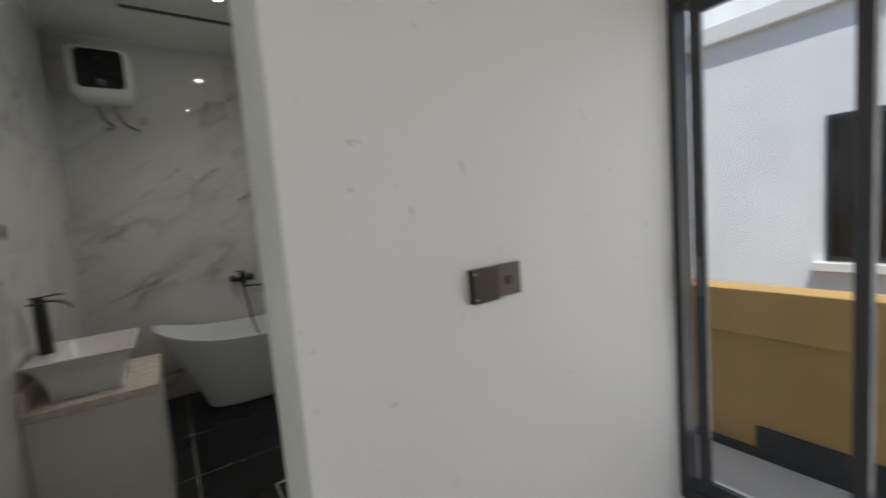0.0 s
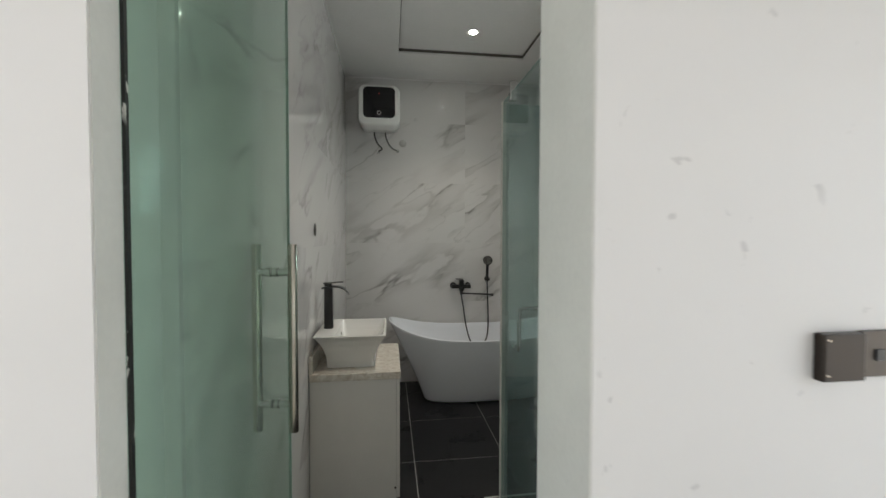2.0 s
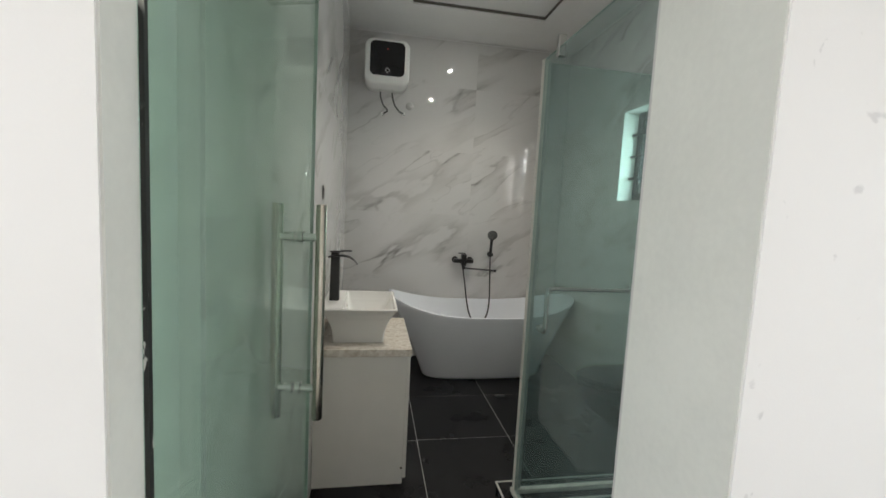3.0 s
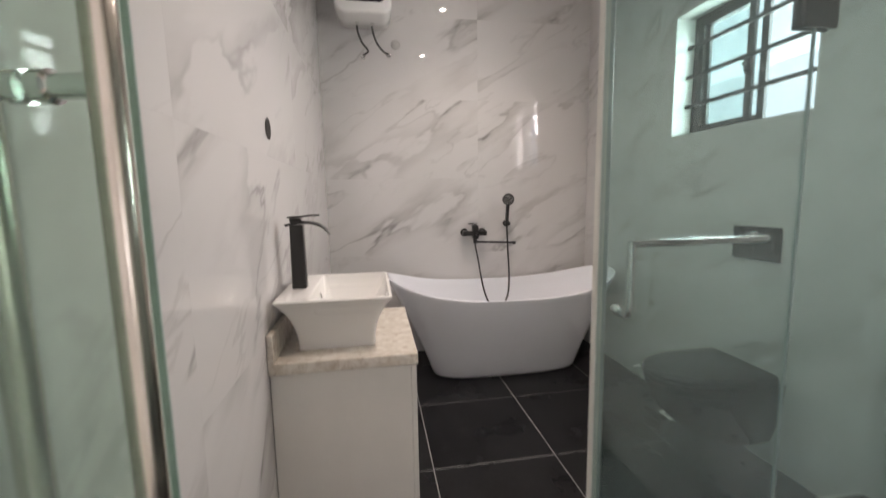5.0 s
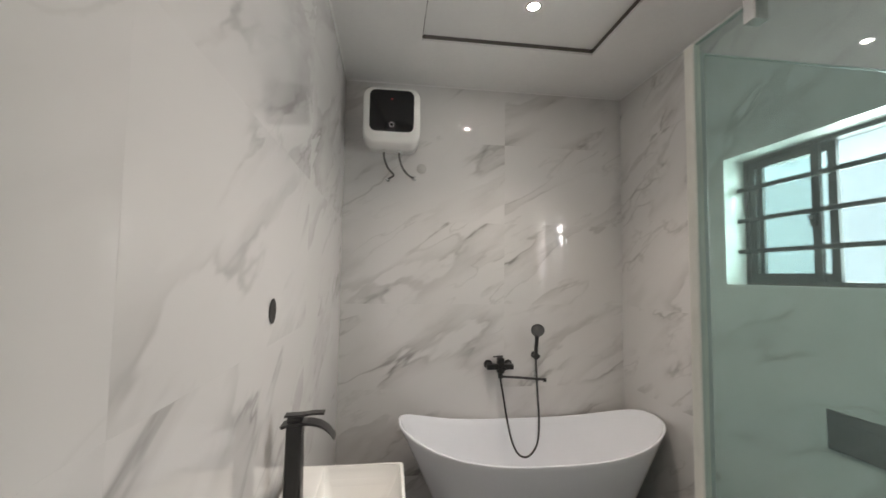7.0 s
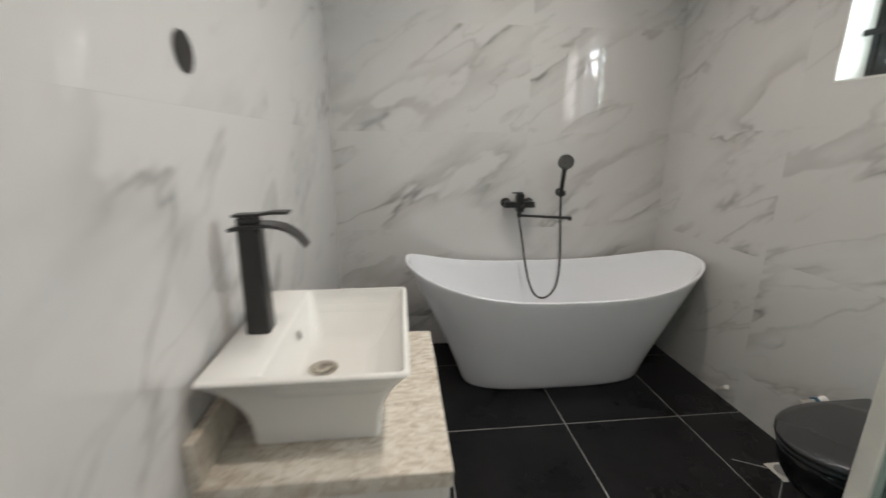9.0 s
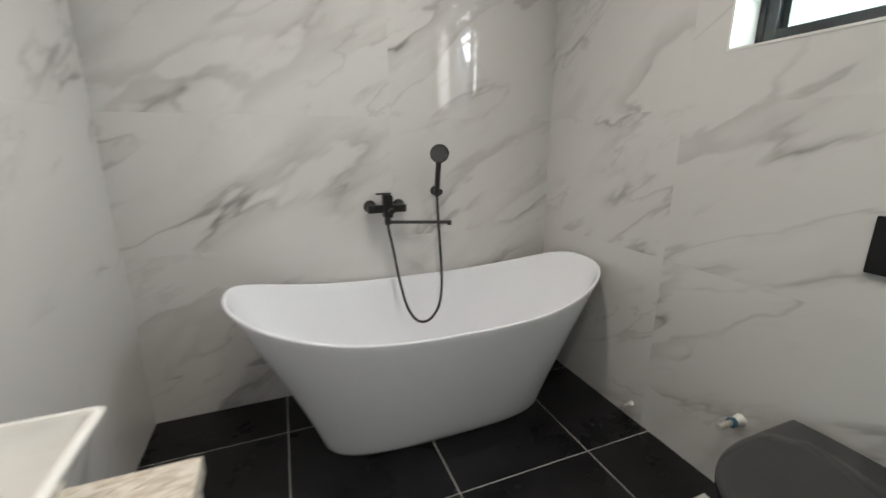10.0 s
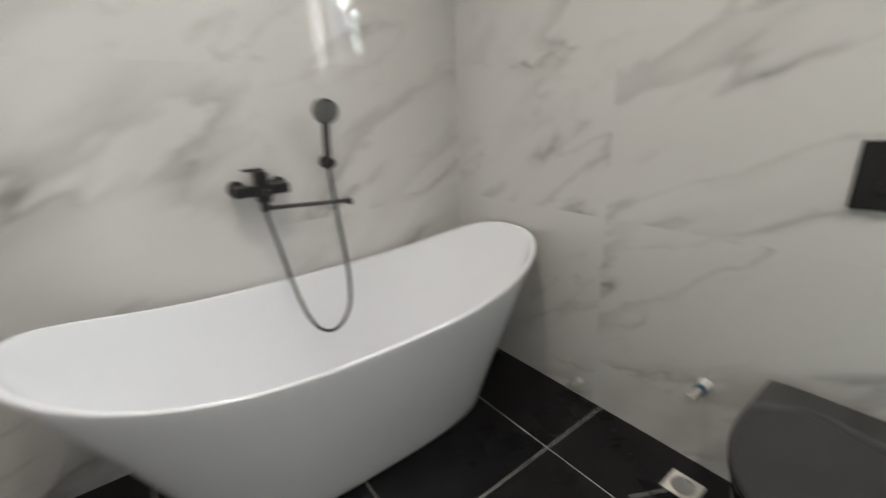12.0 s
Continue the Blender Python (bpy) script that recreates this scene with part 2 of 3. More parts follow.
def boxes(spans, bevel=0.0, segs=2):
    """One bmesh of boxes (x0, x1, y0, y1, z0, z1), with rounded edges if asked."""
    bm = bmesh.new()
    for x0, x1, y0, y1, z0, z1 in spans:
        m = Matrix.LocRotScale(((x0 + x1) / 2, (y0 + y1) / 2, (z0 + z1) / 2), None, (x1 - x0, y1 - y0, z1 - z0))
        bmesh.ops.create_cube(bm, size=1, matrix=m)
    if bevel:
        bmesh.ops.bevel(bm, geom=bm.edges[:], offset=bevel, segments=segs, affect="EDGES", profile=0.5)
    return bm


def loft(rings, close_first=True, close_last=True, smooth=True):
    n = len(rings[0])
    verts = [v for r in rings for v in r]
    faces = []
    for i in range(len(rings) - 1):
        for j in range(n):
            k = (j + 1) % n
            faces.append((i * n + j, i * n + k, (i + 1) * n + k, (i + 1) * n + j))
    if close_first:
        faces.append(tuple(range(n - 1, -1, -1)))
    if close_last:
        faces.append(tuple((len(rings) - 1) * n + j for j in range(n)))
    return mesh_of(verts, faces, smooth)


def lathe(profile, at=(0, 0, 0), axis=(0, 0, 1), n=32):
    """A turned shape: profile is a list of (radius, height) along the axis."""
    turn = Vector((0, 0, 1)).rotation_difference(Vector(axis)).to_matrix()
    rings = []
    for r, h in profile:
        rings.append([turn @ Vector((max(r, 1e-4) * math.cos(a), max(r, 1e-4) * math.sin(a), h)) + Vector(at) for a in np.linspace(0, 2 * math.pi, n, endpoint=False)])
    me = loft(rings)
    me.set_sharp_from_angle(angle=radians(40))
    return me


def spline(points, steps=10):
    """Points along a smooth curve through the given ones."""
    p = [Vector(q) for q in points]
    p = [2 * p[0] - p[1]] + p + [2 * p[-1] - p[-2]]
    out = []
    for i in range(1, len(p) - 2):
        for s in range(steps):
            t = s / steps
            a, b, c, d = p[i - 1], p[i], p[i + 1], p[i + 2]
            out.append(0.5 * (2 * b + (c - a) * t + (2 * a - 5 * b + 4 * c - d) * t * t + (3 * b - a - 3 * c + d) * t ** 3))
    return out + [p[-2]]


def tube(points, r, n=12):
    pts = [Vector(p) for p in points]
    rings, side = [], None
    for i, p in enumerate(pts):
        d = (pts[min(i + 1, len(pts) - 1)] - pts[max(i - 1, 0)]).normalized()
        side = d.orthogonal().normalized() if side is None else (side - d * side.dot(d)).normalized()
        up = d.cross(side)
        rings.append([p + r * (math.cos(a) * side + math.sin(a) * up) for a in np.linspace(0, 2 * math.pi, n, endpoint=False)])
    me = loft(rings)
    me.set_sharp_from_angle(angle=radians(50))
    return me


def oval(cx, cy, z, a, b, power=2.5, n=96):
    """A ring in the shape of a superellipse; z may be a function of x / a."""
    ring = []
    for t in np.linspace(0, 2 * math.pi, n, endpoint=False):
        c, s = math.cos(t), math.sin(t)
        u = math.copysign(abs(c) ** (2 / power), c)
        v = math.copysign(abs(s) ** (2 / power), s)
        ring.append((cx + a * u, cy + b * v, z(u) if callable(z) else z))
    return ring


def round_rect(w, h, r, n=8):
    """Corner points of a rounded rectangle, counter-clockwise."""
    out = []
    for k, (sx, sy) in enumerate(((1, 1), (-1, 1), (-1, -1), (1, -1))):
        for i in range(n + 1):
            a = math.pi / 2 * (k + i / n)
            out.append((sx * (w / 2 - r) + r * math.cos(a), sy * (h / 2 - r) + r * math.sin(a)))
    return out


# ---- the shell: bathroom x -0.08..2.05, y 1.42..4.63; hall in front of y 1.16 ----
X0, X1, Y0, Y1, TOP = -0.08, 2.05, 1.42, 4.63, 3.04
DOOR_R, FRONT, HEAD = 0.69, 1.16, 2.45
T = 0.008
WIN = (2.82, 3.645, 1.585, 2.27)


def structure(name, spans, material, label, category="wall"):
    return tagged(part(name, boxes(spans), material), label, category, kind="structure")


floor = structure("floor", [(-0.4, 2.4, 1.16, 4.9, -0.2, -0.0012)], GROUT, "black square bathroom floor tiles with pale grout", "floor")
wall_north = structure("wall_north", [(X0 - T, X1 + T, Y1 + T, Y1 + 0.2, -0.2, 3.3)], WHITE_GROUT, "white marble-look tiled wall with grey veins")
wall_west = structure("wall_west", [(X0 - 0.25, X0 - T, FRONT + 0.262, Y1 + 0.2, -0.2, 3.3)], WHITE_GROUT, "glossy white marble-look tiled wall behind the vanity")
wall_east = structure("wall_east", [(X1 + T, X1 + 0.22, FRONT, WIN[0], -0.2, 3.3), (X1 + T, X1 + 0.22, WIN[1], Y1 + 0.2, -0.2, 3.3),
                                    (X1 + T, X1 + 0.22, WIN[0], WIN[1], -0.2, WIN[2]), (X1 + T, X1 + 0.22, WIN[0], WIN[1], WIN[3], 3.3)],
                      WHITE_GROUT, "white marble-look tiled wall with a small high window")
wall_south = structure("wall_south", [(DOOR_R, X1 + T, FRONT, Y0 - T, -0.2, 3.3), (X0, DOOR_R, FRONT, Y0 - T, HEAD, 3.3)],
                       PAINT, "scuffed white painted wall beside the bathroom door")
wall_south_west = structure("wall_south_west", [(-2.2, X0, FRONT, FRONT + 0.066, -0.2, 3.3), (-2.2, -0.122, FRONT + 0.066, FRONT + 0.262, -0.2, 3.3)], PAINT, "plain white painted hall wall")
reveal = [(DOOR_R - 0.003, DOOR_R, FRONT + 0.003, Y0 - 0.011, 0, HEAD)]
structure("trim_door_reveal", reveal, JAMB_PAINT, "greenish white painted door reveal", "door reveal")
structure("trim_door_reveal_west", [(X0, X0 + 0.003, FRONT + 0.003, FRONT + 0.066, 0, HEAD)], JAMB_PAINT, "pale painted door reveal behind the glass door", "door reveal")

# hall
structure("hall_floor", [(-2.2, 2.35, -2.6, FRONT, -0.2, 0)], HALL_FLOOR, "cream polished hall floor", "floor")
# the opening is made up, out of view, to let the fill lamp in
structure("hall_wall_west", [(-2.4, -2.2, -2.8, -1.8, -0.2, 3.3), (-2.4, -2.2, 0.0, FRONT + 0.26, -0.2, 3.3), (-2.4, -2.2, -1.8, 0.0, -0.2, 0.9), (-2.4, -2.2, -1.8, 0.0, 2.3, 3.3)], PAINT, "white hall wall with a made-up opening for the fill lamp")
structure("hall_wall_back", [(-2.2, 2.35, -2.8, -2.6, -0.2, 3.3)], PAINT, "plain white hall wall")
structure("hall_wall_east", [(2.135, 2.335, -2.6, -0.85, -0.2, 3.3), (2.135, 2.335, -0.85, FRONT, -0.2, 0.20),
                             (2.135, 2.335, -0.85, FRONT, 2.17, 3.3)], PAINT, "white hall wall round the glazed sliding door")
structure("hall_ceiling", [(-2.4, 2.35, -2.8, FRONT, TOP, 3.3)], CEILING, "white hall ceiling", "ceiling")

# bathroom ceiling with a shallow sunk panel, shade painted on its sides
RX0, RX1, RY0, RY1, RISE = 0.425, 1.52, 2.0, 4.055, 0.035
ceiling = boxes([(X0 - 0.1, RX0, Y0 - 0.1, Y1 + 0.1, TOP, 3.3), (RX1, X1 + 0.1, Y0 - 0.1, Y1 + 0.1, TOP, 3.3),
                 (RX0, RX1, Y0 - 0.1, RY0, TOP, 3.3), (RX0, RX1, RY1, Y1 + 0.1, TOP, 3.3), (RX0, RX1, RY0, RY1, TOP + RISE, 3.3)])
tagged(part("ceiling", ceiling, CEILING), "white ceiling with a sunk rectangular panel", "ceiling", kind="structure")
g = 0.005
rim = boxes([(RX0, RX0 + g, RY0, RY1, TOP + 0.013, TOP + RISE), (RX1 - g, RX1, RY0, RY1, TOP + 0.013, TOP + RISE),
             (RX0 + g, RX1 - g, RY0, RY0 + g, TOP + 0.013, TOP + RISE), (RX0 + g, RX1 - g, RY1 - g, RY1, TOP + 0.013, TOP + RISE)])
tagged(part("ceiling_recess_shade", rim, RECESS_SHADE), "dark strips painted as shade inside the sunk ceiling panel", "ceiling trim", kind="structure")
cornice = boxes([(X0, X1, Y1 - 0.006, Y1, TOP - 0.012, TOP - 0.001), (X0, X0 + 0.006, Y0, Y1 - 0.006, TOP - 0.012, TOP - 0.001),
                 (X1 - 0.006, X1, Y0, Y1 - 0.006, TOP - 0.012, TOP - 0.001)])
tagged(part("trim_ceiling_edge", cornice, CEILING), "thin white filler line along the ceiling", "ceiling trim", kind="structure")


def downlight(x, y):
    z = TOP + RISE
    ob = thing("downlight", (x, y, z), "small round recessed ceiling spotlight, switched on", "ceiling light", "bathroom downlights")
    part("trim_ring", lathe([(0.030, -0.001), (0.045, -0.001), (0.046, -0.004), (0.040, -0.007), (0.030, -0.004), (0.030, -0.001)]), CHROME, ob, "chrome ring")
    part("bulb", lathe([(0.0, -0.002), (0.029, -0.002), (0.029, -0.004), (0.0, -0.005)]), BULB, ob, "glowing warm lens")
    lamp = new("downlight_beam", bpy.data.lights.new("downlight_beam", "SPOT"))
    lamp.data.energy, lamp.data.color, lamp.data.spot_size, lamp.data.spot_blend = DOWNLIGHT_WATTS, (1, 0.90, 0.77), radians(116), 0.85
    lamp.data.shadow_soft_size = 0.03
    lamp.matrix_world = look((x, y, z - 0.02), (x, y + 0.001, 0))


for x, y in DOWNLIGHTS:
    downlight(x, y)

# ---- bathroom window with burglar bars ----
y0, y1, z0, z1 = WIN
window = thing("window_1", (X1 + 0.15, (y0 + y1) / 2, z0), "small charcoal aluminium window with bars, half open", "window", kind="structure")
w2, hh, f = (y1 - y0) / 2, z1 - z0, 0.028
part("frame", boxes([(-0.03, 0.04, -w2, -w2 + f, 0, hh), (-0.03, 0.04, w2 - f, w2, 0, hh), (-0.03, 0.04, -w2 + f, w2 - f, 0, f), (-0.03, 0.04, -w2 + f, w2 - f, hh - f, hh)], 0.003), DARK_ALU, window)
for sx, a, b in ((-0.012, 0.02, w2 - f), (0.012, -0.035, w2 - f - 0.02)):
    s = 0.038
    sash = part("sash", boxes([(sx - 0.01, sx + 0.01, a, a + s, f, hh - f), (sx - 0.01, sx + 0.01, b - s, b, f, hh - f), (sx - 0.01, sx + 0.01, a + s, b - s, f, f + s), (sx - 0.01, sx + 0.01, a + s, b - s, hh - f - s, hh - f)], 0.002), DARK_ALU, window)
    part("pane", boxes([(sx - 0.003, sx + 0.003, a + s, b - s, f + s, hh - f - s)]), PANE_GREEN, sash)
for bz in (0.17, 0.335, 0.50):
    part("bar", boxes([(-0.075, -0.060, -w2, w2, bz, bz + 0.023)], 0.003), DARK_ALU, window, "charcoal steel security bar")
part("catch", boxes([(-0.04, -0.02, 0.03, 0.055, 0.28, 0.36), (-0.06, -0.04, 0.036, 0.048, 0.31, 0.33)], 0.003), BLACK, window, "black window catch")
lining = boxes([(X1 - 0.002, X1 + 0.12, y1 - 0.008, y1, z0, z1), (X1 - 0.002, X1 + 0.12, y0, y0 + 0.008, z0, z1),
                (X1 - 0.002, X1 + 0.12, y0 + 0.008, y1 - 0.008, z0, z0 + 0.008), (X1 - 0.002, X1 + 0.12, y0 + 0.008, y1 - 0.008, z1 - 0.008, z1)])
tagged(part("trim_window_lining", lining, CERAMIC), "white lining of the window opening", "window reveal", kind="structure")

# ---- glazed sliding door of the hall ----
slider = thing("door_2", (2.16, 0.15, 0.20), "charcoal aluminium glazed sliding door onto the balcony", "sliding door", kind="structure")
part("outer_frame", boxes([(-0.03, 0.07, 0.985, 1.01, 0, 1.97), (-0.03, 0.07, -1.0, -0.94, 0, 1.97), (-0.03, 0.07, -0.94, 0.985, 0, 0.045), (-0.03, 0.07, -0.94, 0.985, 1.92, 1.97)], 0.003), DARK_ALU, slider)
for sx, a, b in ((0.0, 0.47, 0.945), (0.035, -0.1, 0.51), (0.0, -0.94, -0.04)):
    leaf = part("leaf_frame", boxes([(sx - 0.012, sx + 0.012, a, a + 0.04, 0.045, 1.92), (sx - 0.012, sx + 0.012, b - 0.04, b, 0.045, 1.92), (sx - 0.012, sx + 0.012, a + 0.04, b - 0.04, 0.045, 0.10), (sx - 0.012, sx + 0.012, a + 0.04, b - 0.04, 1.87, 1.92)], 0.002), DARK_ALU, slider)
    part("pane", boxes([(sx - 0.003, sx + 0.003, a + 0.04, b - 0.04, 0.10, 1.87)]), PANE, leaf)
part("pull", boxes([(-0.045, -0.012, 0.915, 0.928, 0.85, 1.0)], 0.004), BLACK, slider, "black pull handle")

# ---- outside ----
tagged(part("ground", boxes([(-600, 600, -600, 600, -3.3, -3.2)]), LAWN), "bare brown earth beyond the house", "ground", kind="structure")
structure("balcony_floor", [(2.36, 3.33, -4, 6, -0.32, -0.12)], OUT_FLOOR, "pale balcony floor", "floor")
parapet = thing("balcony_parapet", (3.2, 1.0, -0.12), "ochre rendered balcony parapet with a dark skirting", "parapet", kind="structure")
part("wall", boxes([(0, 0.13, -5, 5, 0, 0.73)]), OCHRE, parapet)
part("band", boxes([(-0.05, 0.16, -5, 5, 0.73, 0.99)], 0.006), OCHRE, parapet, "sunlit ochre top band")
part("skirting", boxes([(-0.015, -0.001, -5, 0.25, 0, 0.19), (-0.015, -0.001, 0.25, 5, 0, 0.055)]), DARK_ALU, parapet, "stepped dark skirting")
house = thing("neighbouring_house", (7.0, 1.0, -3.2), "pale blue-grey rendered neighbouring house with a dark window", "house")
part("wall", boxes([(0, 6, -9, 9, 0, 6.6)]), NEIGHBOUR, house)
# made-up sunlit block, so the bathroom window looks out on white
part("view_filler", boxes([(0.4, 6, 2.6, 9, 6.6, 11)]), NEIGHBOUR, house, "added pale wall that fills the bathroom window view")
part("roof", boxes([(-0.10, 6.5, -9.5, 2.58, 6.6, 6.85)], 0.02), WHITE_PLASTIC, house, "white eaves")
for yy in (-0.1, -4.8):
    win = part("window", boxes([(-0.03, 0.0, yy - 0.9, yy + 0.9, 3.7, 5.4)], 0.01), DARK_ALU, house)
    part("pane", boxes([(-0.04, -0.031, yy - 0.84, yy + 0.84, 3.76, 5.34)]), GLOSS_BLACK, win)
    part("sill", boxes([(-0.14, -0.002, yy - 1.0, yy + 1.0, 3.58, 3.69)], 0.01), WHITE_PLASTIC, win, "white sill")

# ---- glass entrance door, open inwards ----
hx, hy, ex, ey = -0.102, 1.240, 0.0135, 1.918
swing = math.degrees(math.atan2(ey - hy, ex - hx))
width = math.hypot(ex - hx, ey - hy)
door = thing("door_1", (hx, hy, 0.01), "frameless green glass door with steel bar handles, standing open", "glass door", rz=swing)
part("glass_leaf", boxes([(0, width, -0.005, 0.005, 0, 2.38)], 0.0015, 1), DOOR_GLASS, door, "green tinted toughened glass")
part("seal", boxes([(-0.006, -0.001, -0.004, 0.004, 0, 2.38)]), RUBBER, door, "dark hinge-side seal")
part("polished_edge", boxes([(width + 0.0002, width + 0.003, -0.005, 0.005, 0, 2.38)], 0.0008, 1), GLASS_EDGE, door, "pale polished glass edge")
hpos, zb, zt = width - 0.115, 0.858, 1.432
for side, off in ((-1, 0.062), (1, 0.050)):
    bar = part("handle_bar", lathe([(0.0, 0), (0.0125, 0), (0.0140, 0.002), (0.0140, zt - zb - 0.002), (0.0125, zt - zb), (0.0, zt - zb)], (hpos, side * off, zb)), STEEL, door, "brushed steel bar handle")
    for z in (zb + 0.085, zt - 0.085):
        part("standoff", lathe([(0.0, 0.0), (0.0150, 0.0), (0.0150, 0.012), (0.0110, 0.014), (0.0110, off - 0.009), (0.0, off - 0.009)], (hpos, side * 0.005, z), (0, side, 0), 20), CHROME, bar, "chrome standoff")
for z in (0.02, 2.25):
    part("hinge_clamp", boxes([(0.0, 0.07, -0.016, 0.016, z, z + 0.11)], 0.003), STEEL, door, "steel clamp hinge")

structure("trim_door_gasket", [(X0 + 0.0035, X0 + 0.009, FRONT + 0.067, FRONT + 0.076, 0, HEAD)], GASKET, "dark rubber gasket on the door reveal", "gasket")

# ---- shower enclosure of green glass on a kerb ----
sx, sy, sh = 0.89, 2.44, 2.11
shower = thing("shower_enclosure", (sx, sy, 0), "corner shower enclosure of green glass on a black kerb", "shower enclosure")
part("kerb", boxes([(-0.06, 0.05, Y0 - sy + 0.001, -0.06, 0.0, 0.125), (-0.06, X1 - sx - 0.001, -0.06, 0.085, 0.0, 0.125)], 0.003, 1), FLOOR_TILE, shower, "black tiled kerb")
part("kerb_trim", boxes([(-0.064, -0.056, Y0 - sy + 0.001, 0.089, 0.118, 0.129), (0.046, 0.054, Y0 - sy + 0.001, -0.066, 0.118, 0.129),
                         (0.046, X1 - sx - 0.001, -0.066, -0.058, 0.118, 0.129), (-0.056, X1 - sx - 0.001, 0.081, 0.089, 0.118, 0.129)], 0.002, 1), ALU, shower, "pale metal edge trim")
part("bottom_track", boxes([(-0.014, 0.014, Y0 - sy + 0.002, -0.016, 0.1265, 0.150), (-0.014, X1 - sx - 0.002, -0.014, 0.014, 0.1265, 0.150)], 0.002, 1), ALU, shower, "aluminium track")
part("side_panel", boxes([(-0.005, 0.005, Y0 - sy + 0.004, -0.018, 0.151, sh)], 0.0012, 1), GLASS, shower, "fixed glass side panel")
part("corner_profile", boxes([(-0.008, 0.012, -0.017, 0.008, 0.151, sh + 0.004)], 0.003, 2), ALU, shower, "white aluminium corner profile")
part("magnet_seal", boxes([(0.0125, 0.030, -0.008, 0.008, 0.152, sh - 0.002)], 0.003, 1), SEAL, shower, "translucent seal strip")
leaf = part("door_leaf", boxes([(0.031, 0.655, -0.005, 0.005, 0.158, sh - 0.008)], 0.0012, 1), GLASS, shower, "hinged glass shower door")
part("fixed_panel", boxes([(0.662, X1 - sx - 0.022, -0.005, 0.005, 0.152, sh)], 0.0012, 1), GLASS, shower, "fixed glass panel")
part("wall_profile", boxes([(X1 - sx - 0.026, X1 - sx - 0.001, -0.015, 0.015, 0.151, sh)], 0.002, 1), SEAL, shower, "grey aluminium wall profile")
part("door_seam", boxes([(0.656, 0.661, -0.005, 0.005, 0.16, sh - 0.01)]), SEAL, shower, "clear seal")
for z, zh, za, mat in ((0.160, 0.06, 0.64, CHROME), (1.72, 0.10, 0.60, BLACK)):
    part("hinge", boxes([(za, 1.316 - za, -0.020, -0.006, z, z + zh), (za, 1.316 - za, 0.006, 0.020, z, z + zh)], 0.004, 2), mat, shower, "metal glass-to-glass hinge")
for yy in (-0.16, -0.95):
    part("top_clamp", boxes([(-0.016, 0.016, yy - 0.012, yy + 0.012, sh - 0.04, sh + 0.045)], 0.004, 2), CHROME, shower, "chrome top clamp")
for x0, x1, ya, yb, z in ((-0.004, 0.004, Y0 - sy + 0.004, -0.019, sh), (0.664, X1 - sx - 0.027, -0.004, 0.004, sh), (0.033, 0.653, -0.004, 0.004, sh - 0.008)):
    part("polished_edge", boxes([(x0, x1, ya, yb, z + 0.0002, z + 0.003)], 0.0008, 1), GLASS_EDGE, shower, "pale polished glass edge")
hz = 1.125
grip = spline([(0.066, -0.006, 0.93), (0.066, -0.045, 0.925), (0.066, -0.060, 0.96), (0.066, -0.060, 1.06), (0.069, -0.060, hz - 0.014), (0.087, -0.060, hz), (0.30, -0.060, hz), (0.465, -0.060, hz), (0.492, -0.055, hz), (0.502, -0.035, hz), (0.502, -0.006, hz)], 8)
part("handle", tube(grip, 0.0105, 14), CHROME, leaf, "chrome L-shaped towel bar handle")
for gx, gz in ((0.066, 0.93), (0.502, hz)):
    part("handle_rose", lathe([(0, 0), (0.016, 0), (0.016, 0.006), (0.011, 0.010), (0, 0.010)], (gx, -0.005, gz), (0, -1, 0), 20), CHROME, leaf, "chrome rose")
    part("handle_nut", lathe([(0, 0), (0.013, 0), (0.013, 0.005), (0.010, 0.008), (0, 0.008)], (gx, 0.005, gz), (0, 1, 0), 20), CHROME, leaf, "chrome fixing nut")

# ---- vanity, granite top, basin, tap ----
vanity = thing("vanity_cabinet", (X0, 2.73, 0), "cream gloss vanity cabinet against the tiled wall", "bathroom cabinet")
part("body", boxes([(0.002, 0.462, 0, 0.57, 0.001, 0.695)], 0.002, 1), LAMINATE, vanity)
for a in (0.004, 0.288):
    part("door", boxes([(0.4625, 0.480, a, a + 0.278, 0.03, 0.69)], 0.002, 1), LAMINATE, vanity, "flat cream door")
part("fixing_cap", lathe([(0, 0), (0.006, 0), (0.005, 0.002), (0, 0.002)], (0.455, -0.001, 0.09), (0, -1, 0), 14), STEEL, vanity, "small screw cap")
top = thing("granite_worktop", (X0, 2.715, 0.696), "beige speckled granite worktop with an upstand, on the vanity", "worktop")
part("slab", boxes([(0.001, 0.485, 0, 0.61, 0, 0.039)], 0.003, 2), GRANITE, top)
part("upstand", boxes([(0.001, 0.021, 0, 0.61, 0.0395, 0.135)], 0.002, 1), GRANITE, top, "granite upstand along the wall")

bx0, bx1, by0, by1, bz, bt = -0.064, 0.326, 2.745, 3.228, 0.7355, 0.93


def rect_ring(x0, x1, y0, y1, z, r=0.012):
    return [((x0 + x1) / 2 + p, (y0 + y1) / 2 + q, z) for p, q in round_rect(x1 - x0, y1 - y0, min(r, (x1 - x0) / 2.1), 5)]


rings = []
for s in np.linspace(0, 1, 14):
    k = s ** 2.2
    rings.append(rect_ring(-0.002 + (bx0 + 0.002) * k, 0.262 + (bx1 - 0.262) * k, 2.825 + (by0 - 2.825) * k, 3.15 + (by1 - 3.15) * k, bz + (bt - 0.006 - bz) * s, 0.014))
rings.append(rect_ring(bx0 + 0.001, bx1 - 0.001, by0 + 0.001, by1 - 0.001, bt - 0.002, 0.013))
rings.append(rect_ring(bx0 + 0.004, bx1 - 0.004, by0 + 0.004, by1 - 0.004, bt, 0.012))
